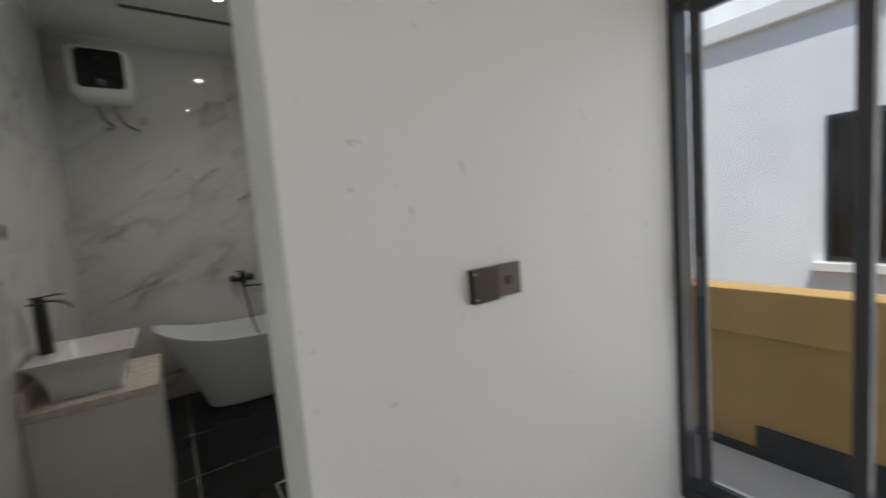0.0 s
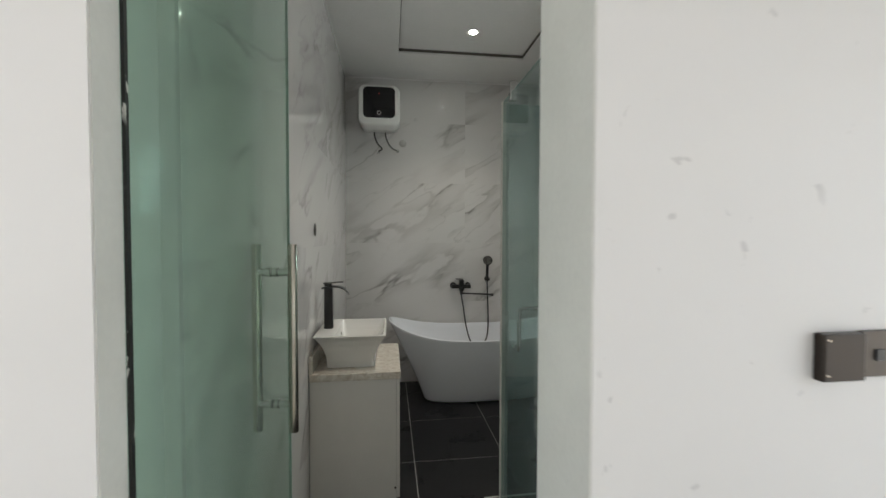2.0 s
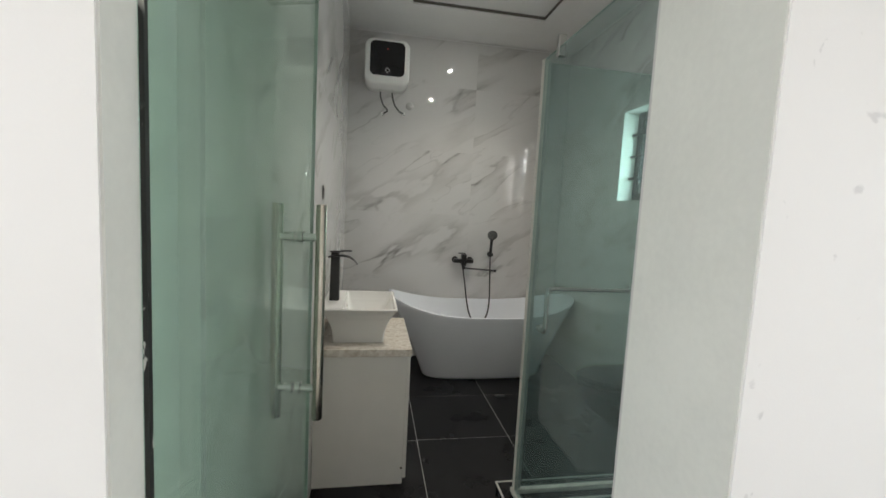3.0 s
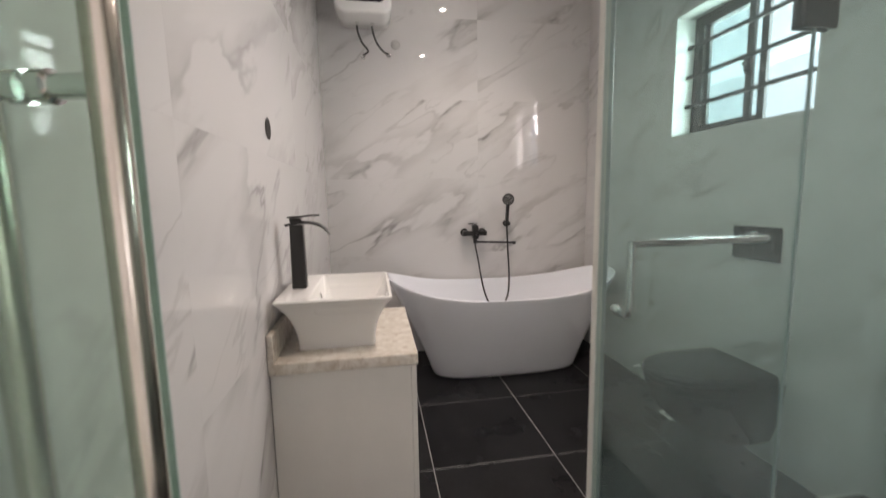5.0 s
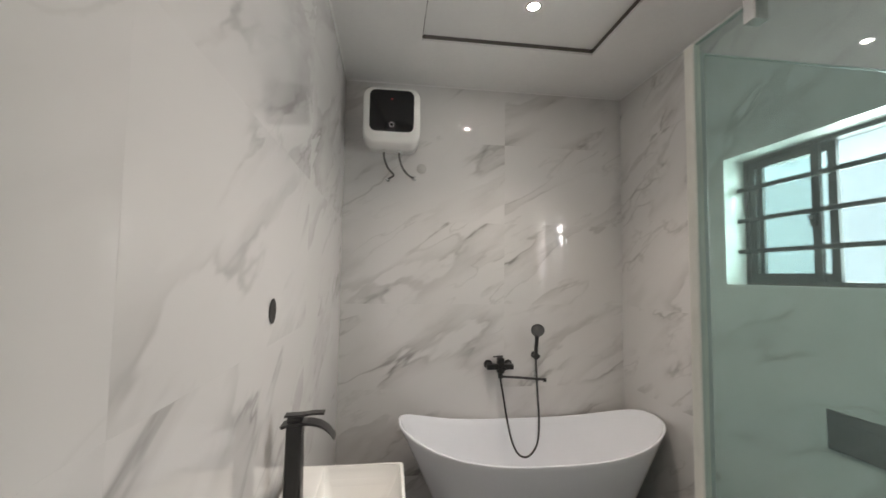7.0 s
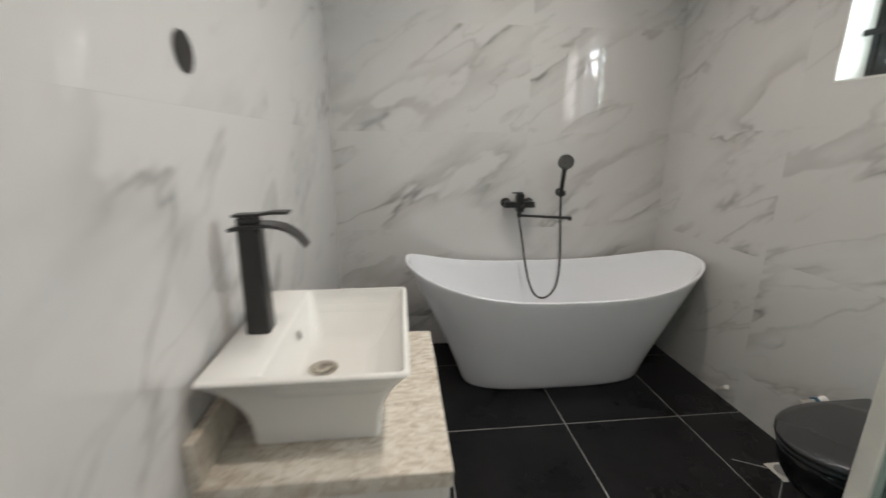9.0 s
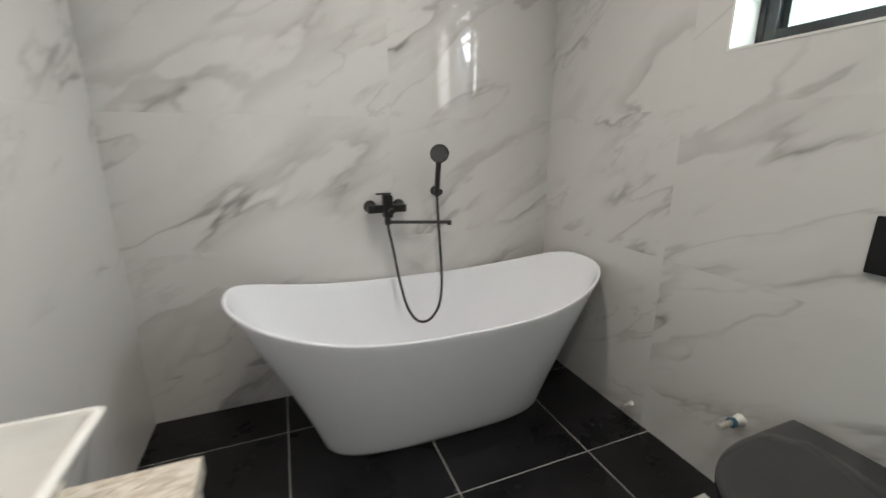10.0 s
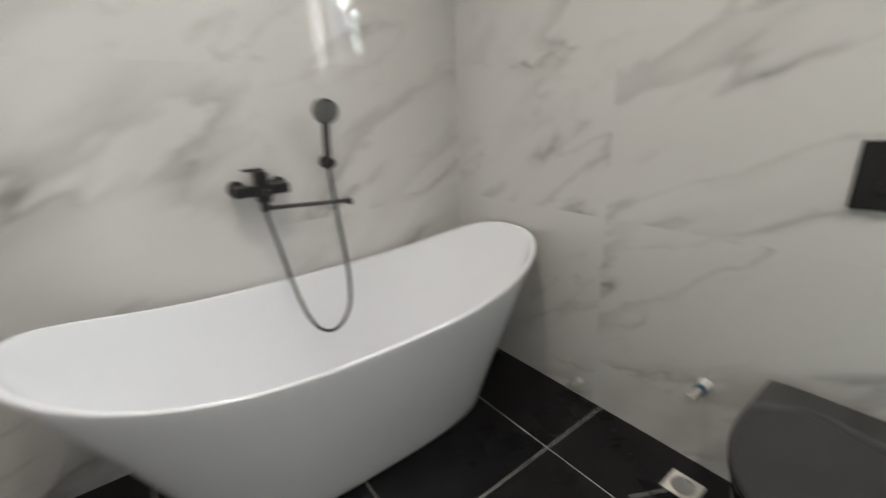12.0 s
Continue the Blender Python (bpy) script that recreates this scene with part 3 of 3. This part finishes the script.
ix0, ix1, iy0, iy1 = 0.045, bx1 - 0.013, by0 + 0.013, by1 - 0.013
rings.append(rect_ring(ix0 - 0.003, ix1 + 0.002, iy0 - 0.002, iy1 + 0.002, bt, 0.014))
rings.append(rect_ring(ix0, ix1, iy0, iy1, bt - 0.004, 0.016))
for s in np.linspace(0.1, 1, 9):
    k = s ** 1.5
    rings.append(rect_ring(ix0 + 0.020 * k, ix1 - 0.075 * k, iy0 + 0.085 * k, iy1 - 0.085 * k, bt - 0.004 - 0.118 * s, 0.018 + 0.02 * k))
rings.append(rect_ring(ix0 + 0.035, ix1 - 0.095, iy0 + 0.11, iy1 - 0.11, bt - 0.128, 0.03))
me = loft(rings)
me.set_sharp_from_angle(angle=radians(50))
basin = thing("vessel_basin", (0, 0, 0), "flared square white ceramic vessel basin on granite", "wash basin")
part("bowl", me, CERAMIC, basin)
part("waste", lathe([(0, 0), (0.034, 0), (0.036, 0.004), (0.030, 0.007), (0.024, 0.006), (0.022, 0.012), (0.018, 0.014), (0, 0.015)], (0.115, 2.998, bt - 0.128), (0, 0, 1), 28), STEEL, basin, "brushed steel pop-up waste")
part("overflow_ring", lathe([(0.006, 0), (0.013, 0), (0.013, 0.003), (0.009, 0.005), (0.006, 0.002)], (0.0535, 3.03, bt - 0.050), (1, 0, 0.2), 20), CHROME, basin, "chrome overflow ring")

tap = thing("basin_tap", (-0.009, 2.966, bt), "tall matt black waterfall basin tap", "tap")
part("column", loft([[(x * w, y * w, z) for x, y in round_rect(1, 1, 0.16, 3)] for z, w in ((0.0005, 0.050), (0.003, 0.052), (0.235, 0.046), (0.238, 0.044))], smooth=False), BLACK, tap)
curve = [(-0.035, 0.232), (0.0, 0.240), (0.04, 0.241), (0.075, 0.234), (0.10, 0.218), (0.118, 0.196)]
pts = spline([(x, 0, z) for x, z in curve], 6)
ribbon = [[(p.x, -0.026, p.z), (p.x, 0.026, p.z), (p.x - 0.004, 0.026, p.z + 0.008), (p.x - 0.004, -0.026, p.z + 0.008)] for p in pts]
part("spout", loft(ribbon, smooth=False), BLACK, tap, "curved flat black spout")
part("lever_base", boxes([(-0.022, 0.020, -0.02, 0.02, 0.246, 0.262)], 0.004), BLACK, tap)
lever = [[(x, -0.016, z), (x, 0.016, z), (x, 0.016, z + 0.006), (x, -0.016, z + 0.006)] for x, z in ((-0.03, 0.262), (0.02, 0.264), (0.05, 0.268), (0.085, 0.268))]
part("lever", loft(lever, smooth=False), BLACK, tap, "flat black lever")

# ---- freestanding bath ----
TX, TY = 1.184, 4.24
TA, TB = 0.848, 0.380


def rim_z(u):
    return 0.590 + (0.138 if u < 0 else 0.122) * abs(u) ** 3.0


bath_rings = [oval(TX + 0.006, TY, 0.0, 0.51, 0.192, 3.2), oval(TX + 0.006, TY, 0.004, 0.534, 0.208, 3.2), oval(TX + 0.006, TY, 0.02, 0.543, 0.216, 3.2)]
for s in np.linspace(0.08, 1, 18):
    k = s ** 1.15
    bath_rings.append(oval(TX + 0.006 * (1 - s), TY, lambda u, s=s: 0.02 + (rim_z(u) - 0.028) * s, 0.545 + (TA - 0.545) * k, 0.218 + (TB - 0.218) * s ** 0.95, 3.1 - 0.5 * s))
for da, dz in ((0.0, 0.004), (-0.002, 0.001), (-0.006, 0.0), (-0.010, 0.001), (-0.013, 0.004), (-0.016, 0.010)):
    bath_rings.append(oval(TX, TY, lambda u, dz=dz: rim_z(u) - dz, TA + da, TB + da, 2.6))
for s in np.linspace(0.08, 1, 14):
    k = s ** 1.1
    bath_rings.append(oval(TX, TY, lambda u, s=s: (rim_z(u) - 0.010) * (1 - s) + 0.15 * s, TA - 0.016 - 0.31 * k, TB - 0.016 - 0.13 * k, 2.6 + 0.3 * s))
bath_rings.append(oval(TX, TY, 0.125, 0.44, 0.17, 2.9))
bath_rings.append(oval(TX, TY, 0.12, 0.38, 0.13, 2.9))
bath = thing("freestanding_bath", (0, 0, 0), "white freestanding slipper bath with flared ends", "bathtub")
part("shell", loft(bath_rings), ACRYLIC, bath)
part("waste", lathe([(0, 0), (0.03, 0), (0.03, 0.004), (0.012, 0.007), (0, 0.007)], (TX, TY, 0.12), (0, 0, 1), 24), CHROME, bath, "chrome waste")

# ---- bath mixer, spout, hand shower, hose ----
mixer = thing("bath_shower_mixer", (1.065, Y1, 0.975), "matt black wall bath mixer with swivel spout and hand shower", "bath mixer")
for dx in (-0.075, 0.075):
    part("wall_rose", lathe([(0, 0), (0.032, 0), (0.031, -0.006), (0.024, -0.014), (0.017, -0.016), (0.017, -0.05), (0, -0.05)], (dx, 0, 0), (0, 1, 0), 28), BLACK, mixer, "round black wall rose")
part("body", boxes([(-0.10, 0.095, -0.085, -0.042, -0.024, 0.014)], 0.007, 3), BLACK, mixer)
part("cartridge", boxes([(-0.024, 0.024, -0.092, -0.040, -0.05, 0.062)], 0.008, 3), BLACK, mixer, "square valve housing")
part("lever", loft([[(x0 - 0.024, y, z), (x0 + 0.024, y, z), (x0 + 0.024, y, z + 0.009), (x0 - 0.024, y, z + 0.009)] for x0, y, z in ((0, -0.045, 0.063), (-0.012, -0.085, 0.066), (-0.045, -0.122, 0.072))], smooth=False), BLACK, mixer, "flat black lever")
part("diverter", lathe([(0, 0), (0.014, 0), (0.014, 0.02), (0.010, 0.024), (0, 0.024)], (0.012, -0.092, -0.014), (0, -1, 0), 20), BLACK, mixer, "round diverter knob")
part("outlet", lathe([(0, 0), (0.016, 0), (0.016, 0.03), (0.013, 0.035), (0, 0.035)], (0.0, -0.066, -0.085), (0, 0, 1), 20), BLACK, mixer)
part("spout", tube([(0.0, -0.068, -0.074), (0.02, -0.072, -0.074), (0.10, -0.09, -0.076), (0.20, -0.12, -0.078), (0.29, -0.15, -0.079), (0.300, -0.153, -0.079)], 0.0085, 14), BLACK, mixer, "long slim black spout")
part("nozzle", lathe([(0, 0), (0.011, 0), (0.012, 0.003), (0.012, 0.024), (0, 0.026)], (0.298, -0.152, -0.094), (0, 0, 1), 18), BLACK, mixer)
px = 0.262
part("bracket", lathe([(0, 0), (0.026, 0), (0.025, -0.008), (0.015, -0.014), (0.015, -0.06), (0.017, -0.075), (0, -0.078)], (px + 0.014, 0, 0.066), (0, 1, 0), 24), BLACK, mixer, "wall bracket")
hand = part("hand_shower", tube(spline([(px + 0.004, -0.062, 0.045), (px + 0.002, -0.070, 0.09), (px, -0.084, 0.15), (px - 0.002, -0.10, 0.20), (px - 0.003, -0.112, 0.245)], 6), 0.0140, 16), BLACK, mixer, "black hand shower")
face = Vector((-0.25, -0.9, -0.22)).normalized()
hc = Vector((px - 0.003, -0.118, 0.262))
part("head", lathe([(0, -0.020), (0.020, -0.018), (0.040, -0.004), (0.047, 0.006), (0.046, 0.013), (0, 0.014)], hc, face, 36), BLACK, hand, "round spray head")
part("spray_plate", lathe([(0, 0.0142), (0.041, 0.0142), (0.041, 0.0158), (0.037, 0.0165), (0, 0.0165)], hc, face, 36), SPRAY, hand, "grey spray plate")
side = face.orthogonal().normalized()
up2 = face.cross(side)
dots = bmesh.new()
for r, n in ((0.008, 6), (0.017, 10), (0.026, 16), (0.034, 22)):
    for k in range(n):
        a = 2 * math.pi * k / n + r * 90
        p = hc + face * 0.0166 + (side * math.cos(a) + up2 * math.sin(a)) * r
        bmesh.ops.create_icosphere(dots, subdivisions=1, radius=0.0019, matrix=Matrix.Translation(p))
tagged(part("nozzle_dots", dots, WHITE_PLASTIC, hand, "pale rubber spray nozzles"), kind="stuff")
hose = [(px + 0.004, -0.062, 0.045), (px + 0.005, -0.064, 0.0), (px + 0.004, -0.09, -0.15), (px - 0.002, -0.14, -0.36), (px - 0.022, -0.165, -0.50), (0.195, -0.178, -0.57), (0.145, -0.182, -0.592), (0.095, -0.178, -0.567), (0.056, -0.17, -0.49), (0.030, -0.15, -0.37), (0.014, -0.10, -0.21), (0.002, -0.07, -0.115), (0.0, -0.066, -0.08)]
part("hose", tube(spline(hose, 8), 0.0068, 12), HOSE, mixer, "flexible dark hose in a loop")

# ---- water heater ----
HX, HY, HZ = 0.254, 4.31, 2.672
heater = thing("water_heater", (HX, HY, HZ), "square white electric water heater with a black front, on the wall", "water heater")
def slab_ring(w, h, r, y):
    return [(p, y, q) for p, q in round_rect(w, h, r, 8)]
part("case", loft([slab_ring(0.345, 0.335, 0.06, 0.30), slab_ring(0.375, 0.365, 0.07, 0.28), slab_ring(0.385, 0.375, 0.072, 0.14), slab_ring(0.380, 0.370, 0.07, 0.03), slab_ring(0.368, 0.358, 0.066, 0.006), slab_ring(0.35, 0.34, 0.06, 0.0)]), WHITE_PLASTIC, heater)
panel = part("front_panel", loft([[(p, y, q + 0.022) for p, q in round_rect(w, w * 0.96, 0.042, 8)] for w, y in ((0.290, 0.002), (0.290, -0.003), (0.284, -0.005))]), GLOSS_BLACK, heater, "gloss black front panel")
part("knob", lathe([(0, 0), (0.026, 0), (0.026, 0.008), (0.021, 0.014), (0.010, 0.015), (0.009, 0.011), (0, 0.011)], (0.0, -0.005, -0.078), (0, -1, 0), 28), BLACK, panel, "round temperature knob")
part("knob_ring", lathe([(0.012, 0), (0.017, 0), (0.017, 0.001), (0.012, 0.001), (0.012, 0)], (0.0, -0.0195, -0.078), (0, -1, 0), 28), CHROME, panel, "pale dial ring")
part("indicator", lathe([(0, 0), (0.006, 0), (0.005, 0.002), (0, 0.002)], (0.0, -0.005, 0.10), (0, -1, 0), 12), RED_LAMP, panel, "red indicator light")
for dx, ends in ((-0.05, [(0.02, 0.25, -0.345), (-0.02, 0.29, -0.365)]), (0.055, [(0.13, 0.25, -0.345), (0.17, 0.29, -0.350)])):
    part("inlet_nut", lathe([(0, 0), (0.012, 0), (0.012, 0.03), (0, 0.03)], (dx, 0.16, -0.212), (0, 0, 1), 12), CHROME, heater, "steel pipe nut")
    hose_pts = spline([(dx, 0.16, -0.20), (dx + 0.004, 0.16, -0.25), (dx + 0.03, 0.19, -0.31), *ends, (ends[1][0], 0.318, ends[1][2])], 8)
    part("flex_hose", tube(hose_pts, 0.0075, 10), BRAID, heater, "braided steel hose")
    part("valve", lathe([(0, 0), (0.018, 0), (0.018, -0.008), (0.011, -0.010), (0.011, -0.04), (0, -0.04)], (ends[1][0], 0.319, ends[1][2]), (0, 1, 0), 16), CHROME, heater, "small chrome valve")
outlet = thing("cable_outlet", (0.478, Y1, 2.40), "round pale grey cable outlet cover beside the heater hoses", "cable outlet")
part("cover", lathe([(0, 0), (0.036, 0), (0.036, -0.006), (0.028, -0.012), (0.016, -0.012), (0.014, -0.02), (0, -0.02)], (0, 0, 0), (0, 1, 0), 28), GROUT, outlet)

# ---- wall-hung toilet, flush plate, valves, drain ----
CY = 3.02


def d_ring(z, length, half, x_back=X1 - 0.001, n=40):
    """D-shaped outline: square at the wall, rounded towards the room."""
    ring = []
    nose = min(length * 0.62, length - 0.01)
    for a in np.linspace(-math.pi / 2, math.pi / 2, n):
        ring.append((x_back - (length - nose) - nose * math.cos(a) ** 0.9, CY + half * math.sin(a), z))
    ring.append((x_back, CY + half, z))
    ring.append((x_back, CY - half, z))
    return ring


wc = thing("wall_hung_toilet", (0, 0, 0), "gloss black wall-hung toilet with its dark grey lid closed", "toilet")
bowl = [d_ring(z, L, h) for z, L, h in ((0.085, 0.20, 0.10), (0.088, 0.24, 0.115), (0.12, 0.31, 0.135), (0.18, 0.39, 0.155), (0.26, 0.475, 0.17), (0.33, 0.523, 0.178), (0.397, 0.538, 0.184), (0.404, 0.533, 0.182), (0.406, 0.52, 0.17))]
part("bowl", loft(bowl), WC_BLACK, wc, "gloss black ceramic bowl")
back = X1 - 0.05
part("seat", loft([d_ring(z, L, h, back) for z, L, h in ((0.409, 0.485, 0.178), (0.411, 0.492, 0.184), (0.423, 0.494, 0.185), (0.425, 0.488, 0.180))]), WC_LID, wc, "dark grey seat ring")
part("lid", loft([d_ring(z, L, h, back) for z, L, h in ((0.429, 0.488, 0.182), (0.431, 0.498, 0.190), (0.444, 0.498, 0.190), (0.450, 0.490, 0.183), (0.453, 0.46, 0.158), (0.455, 0.30, 0.10))]), WC_LID, wc, "closed dark grey lid")
for dy in (-0.08, 0.08):
    part("lid_hinge", lathe([(0, 0), (0.012, 0), (0.012, 0.05), (0, 0.05)], (X1 - 0.035, CY + dy - 0.025, 0.418), (0, 1, 0), 14), CHROME, wc, "chrome lid hinge")
plate = thing("flush_plate", (X1, 3.03, 1.02), "black rectangular flush plate above the toilet", "flush plate")
part("plate", boxes([(-0.011, -0.0005, -0.123, 0.123, -0.078, 0.078)], 0.004, 2), GLOSS_BLACK, plate)
for a, b in ((-0.085, -0.005), (0.005, 0.085)):
    part("button", boxes([(-0.014, -0.0112, a, b, -0.04, 0.04)], 0.001, 1), GLOSS_BLACK, plate, "flush button")


def stop_valve(y, z, reach, blue):
    k = 0.9 if blue else 0.55
    ob = thing("stop_valve", (X1, y, z), "small chrome water valve on the tiled wall, unconnected" if blue else "small capped chrome outlet low on the tiled wall", "valve")
    part("flange", lathe([(0, 0), (0.024 * k, 0), (0.022 * k, -0.012), (0.017 * k, -0.03 * k), (0.015 * k, -0.035 * k), (0, -0.036 * k)], (0, 0, 0), (1, 0, 0), 24), WHITE_PLASTIC, ob, "white wall flange")
    if blue:
        part("nut", lathe([(0, 0), (0.019, 0), (0.019, -0.014), (0, -0.014)], (-0.036, 0, 0), (1, 0, 0), 8), BLUE_TAPE, ob, "blue plastic nut")
    part("body", lathe([(0, 0), (0.012 * k, 0), (0.013 * k, -reach * 0.5), (0.010 * k, -reach * 0.55), (0.010 * k, -reach * 0.8), (0.014 * k, -reach * 0.82), (0.014 * k, -reach), (0, -reach)], (-0.05 if blue else -0.02, 0, 0), (1, 0, 0), 18), SATIN, ob)


stop_valve(3.375, 0.315, 0.065, True)
stop_valve(3.842, 0.075, 0.03, False)
drain = thing("floor_drain", (1.912, 3.345, 0.0005), "square pale metal floor drain set in cut tiles", "floor drain")
part("grate", boxes([(-0.05, 0.05, -0.05, 0.05, 0, 0.003)], 0.001, 1), ALU, drain)
part("cup", lathe([(0.0, 0.0031), (0.036, 0.0031), (0.038, 0.005), (0.034, 0.006), (0.030, 0.004), (0, 0.004)], (0, 0, 0), (0, 0, 1), 28), CHROME, drain, "round chrome cup")
part("diagonal_joint", boxes([(-0.19, -0.052, -0.0015, 0.0015, -0.0003, 0.0009)]), GROUT, drain, "pale grout line").rotation_euler = (0, 0, radians(-28))
part("diagonal_joint", boxes([(-0.24, -0.052, -0.0015, 0.0015, -0.0003, 0.0009)]), GROUT, drain, "pale grout line").rotation_euler = (0, 0, radians(40))

# ---- hole in the tiled wall, light switch ----
hole = thing("wall_socket_hole", (X0, 2.935, 1.507), "round cable hole in the tiled wall, its shaded depth painted dark", "wall hole")
# flat disc, its dark colour standing in for the hole's shaded depth
part("pipe", lathe([(0.0, 0.0006), (0.036, 0.0008), (0.038, 0.0016), (0.036, 0.0022), (0.033, 0.0014), (0.0, 0.001)], (0, 0, 0), (1, 0, 0), 28), HOLE_DARK, hole)

switch = thing("light_switch", (1.203, FRONT, 1.248), "dark bronze double light switch on a white wall", "light switch")
part("rear_plate", boxes([(0.003, 0.087, -0.010, -0.0005, -0.042, 0.044)], 0.002, 2), BRONZE, switch, "dark square plate")
part("rocker_plate", boxes([(-0.087, 0.001, -0.022, -0.0005, -0.044, 0.043)], 0.003, 2), DARK_BRONZE, switch, "raised dark square plate")
part("button", boxes([(0.034, 0.054, -0.014, -0.0102, -0.012, 0.010)], 0.0015, 2), BLACK, switch, "small square button")
for q in (-0.032, 0.032):
    part("screw", lathe([(0, 0), (0.0025, 0), (0.002, 0.001), (0, 0.001)], (-0.078, -0.022, q), (0, -1, 0), 12), STEEL, switch, "small bright screw")

# ---- tiles of walls and floor, last ----
TILE_MESHES = {}


def tile_mesh(spans, material, deep=T, cham=0.0002):
    """A tile or a cut tile in its own plane: x right, z up, front towards -y."""
    key = (tuple(round(c, 4) for s in spans for c in s), material.name)
    if key in TILE_MESHES:
        return TILE_MESHES[key]
    verts, faces = [], []
    for u0, u1, v0, v1 in spans:
        b = len(verts)
        for y, c in ((0.0, 0.0), (-deep + cham, 0.0), (-deep, cham)):
            verts += [(u0 + c, y, v0 + c), (u1 - c, y, v0 + c), (u1 - c, y, v1 - c), (u0 + c, y, v1 - c)]
        faces.append((b + 8, b + 9, b + 10, b + 11))
        for i in (0, 4):
            for j in range(4):
                k = (j + 1) % 4
                faces.append((b + i + j, b + i + k, b + i + 4 + k, b + i + 4 + j))
    me = mesh_of(verts, faces)
    me.materials.append(material)
    TILE_MESHES[key] = me
    return me


def cut(span, hole):
    """The rectangle span less the rectangle hole, as rectangles."""
    u0, u1, v0, v1 = span
    a, b, c, d = max(u0, hole[0]), min(u1, hole[1]), max(v0, hole[2]), min(v1, hole[3])
    if a >= b or c >= d:
        return [span]
    return [s for s in ((u0, a, v0, v1), (b, u1, v0, v1), (a, b, v0, c), (a, b, d, v1)) if s[1] - s[0] > 0.002 and s[3] - s[2] > 0.002]


def tile_wall(wall, to_world, us, vs, hole=None, gap=0.0):
    for u0, u1 in zip(us, us[1:]):
        for v0, v1 in zip(vs, vs[1:]):
            spans = [(u0 + gap, u1 - gap, v0 + gap, v1 - gap)]
            if hole:
                spans = cut(spans[0], hole)
            if not spans:
                continue
            cu, cv = (u0 + u1) / 2, (v0 + v1) / 2
            ob = new("tile", tile_mesh([(a - cu, b - cu, c - cv, d - cv) for a, b, c, d in spans], MARBLE))
            ob.parent = wall
            ob.matrix_basis = to_world @ Matrix.Translation((cu, 0, cv))


ROWS_Z = [0.0, 0.21, 0.81, 1.41, 2.01, 2.61, TOP - 0.001]
tile_wall(wall_north, pose(0, Y1 + T, 0), [X0, 1.11, X1], ROWS_Z)
tile_wall(wall_east, pose(X1 + T, 0, 0, 0, 0, -90), [-Y1, -3.78, -2.58, -Y0], ROWS_Z, (-WIN[1], -WIN[0], WIN[2], WIN[3]))
tile_wall(wall_west, pose(X0 - T, 0, 0, 0, 0, 90), [Y0, 2.23, 3.43, Y1], ROWS_Z)
tile_wall(wall_south, pose(0, Y0 - T, 0, 0, 0, 180), [-X1, -0.85, -DOOR_R], ROWS_Z)

XS = [X0, 0.505, 1.105, 1.705, X1]
YS = [FRONT, 1.335, 1.935, 2.535, 3.135, 3.735, 4.335, Y1]
for xa, xb in zip(XS, XS[1:]):
    for ya, yb in zip(YS, YS[1:]):
        xc, yc, w, d = (xa + xb) / 2, (ya + yb) / 2, (xb - xa) / 2 - 0.0021, (yb - ya) / 2 - 0.0021
        ob = new("tile", tile_mesh([(-w, w, -d, d)], FLOOR_TILE, 0.0012, 0.0005))
        ob.parent = floor
        ob.matrix_basis = pose(xc, yc, -0.0012, -90, 0, 0)
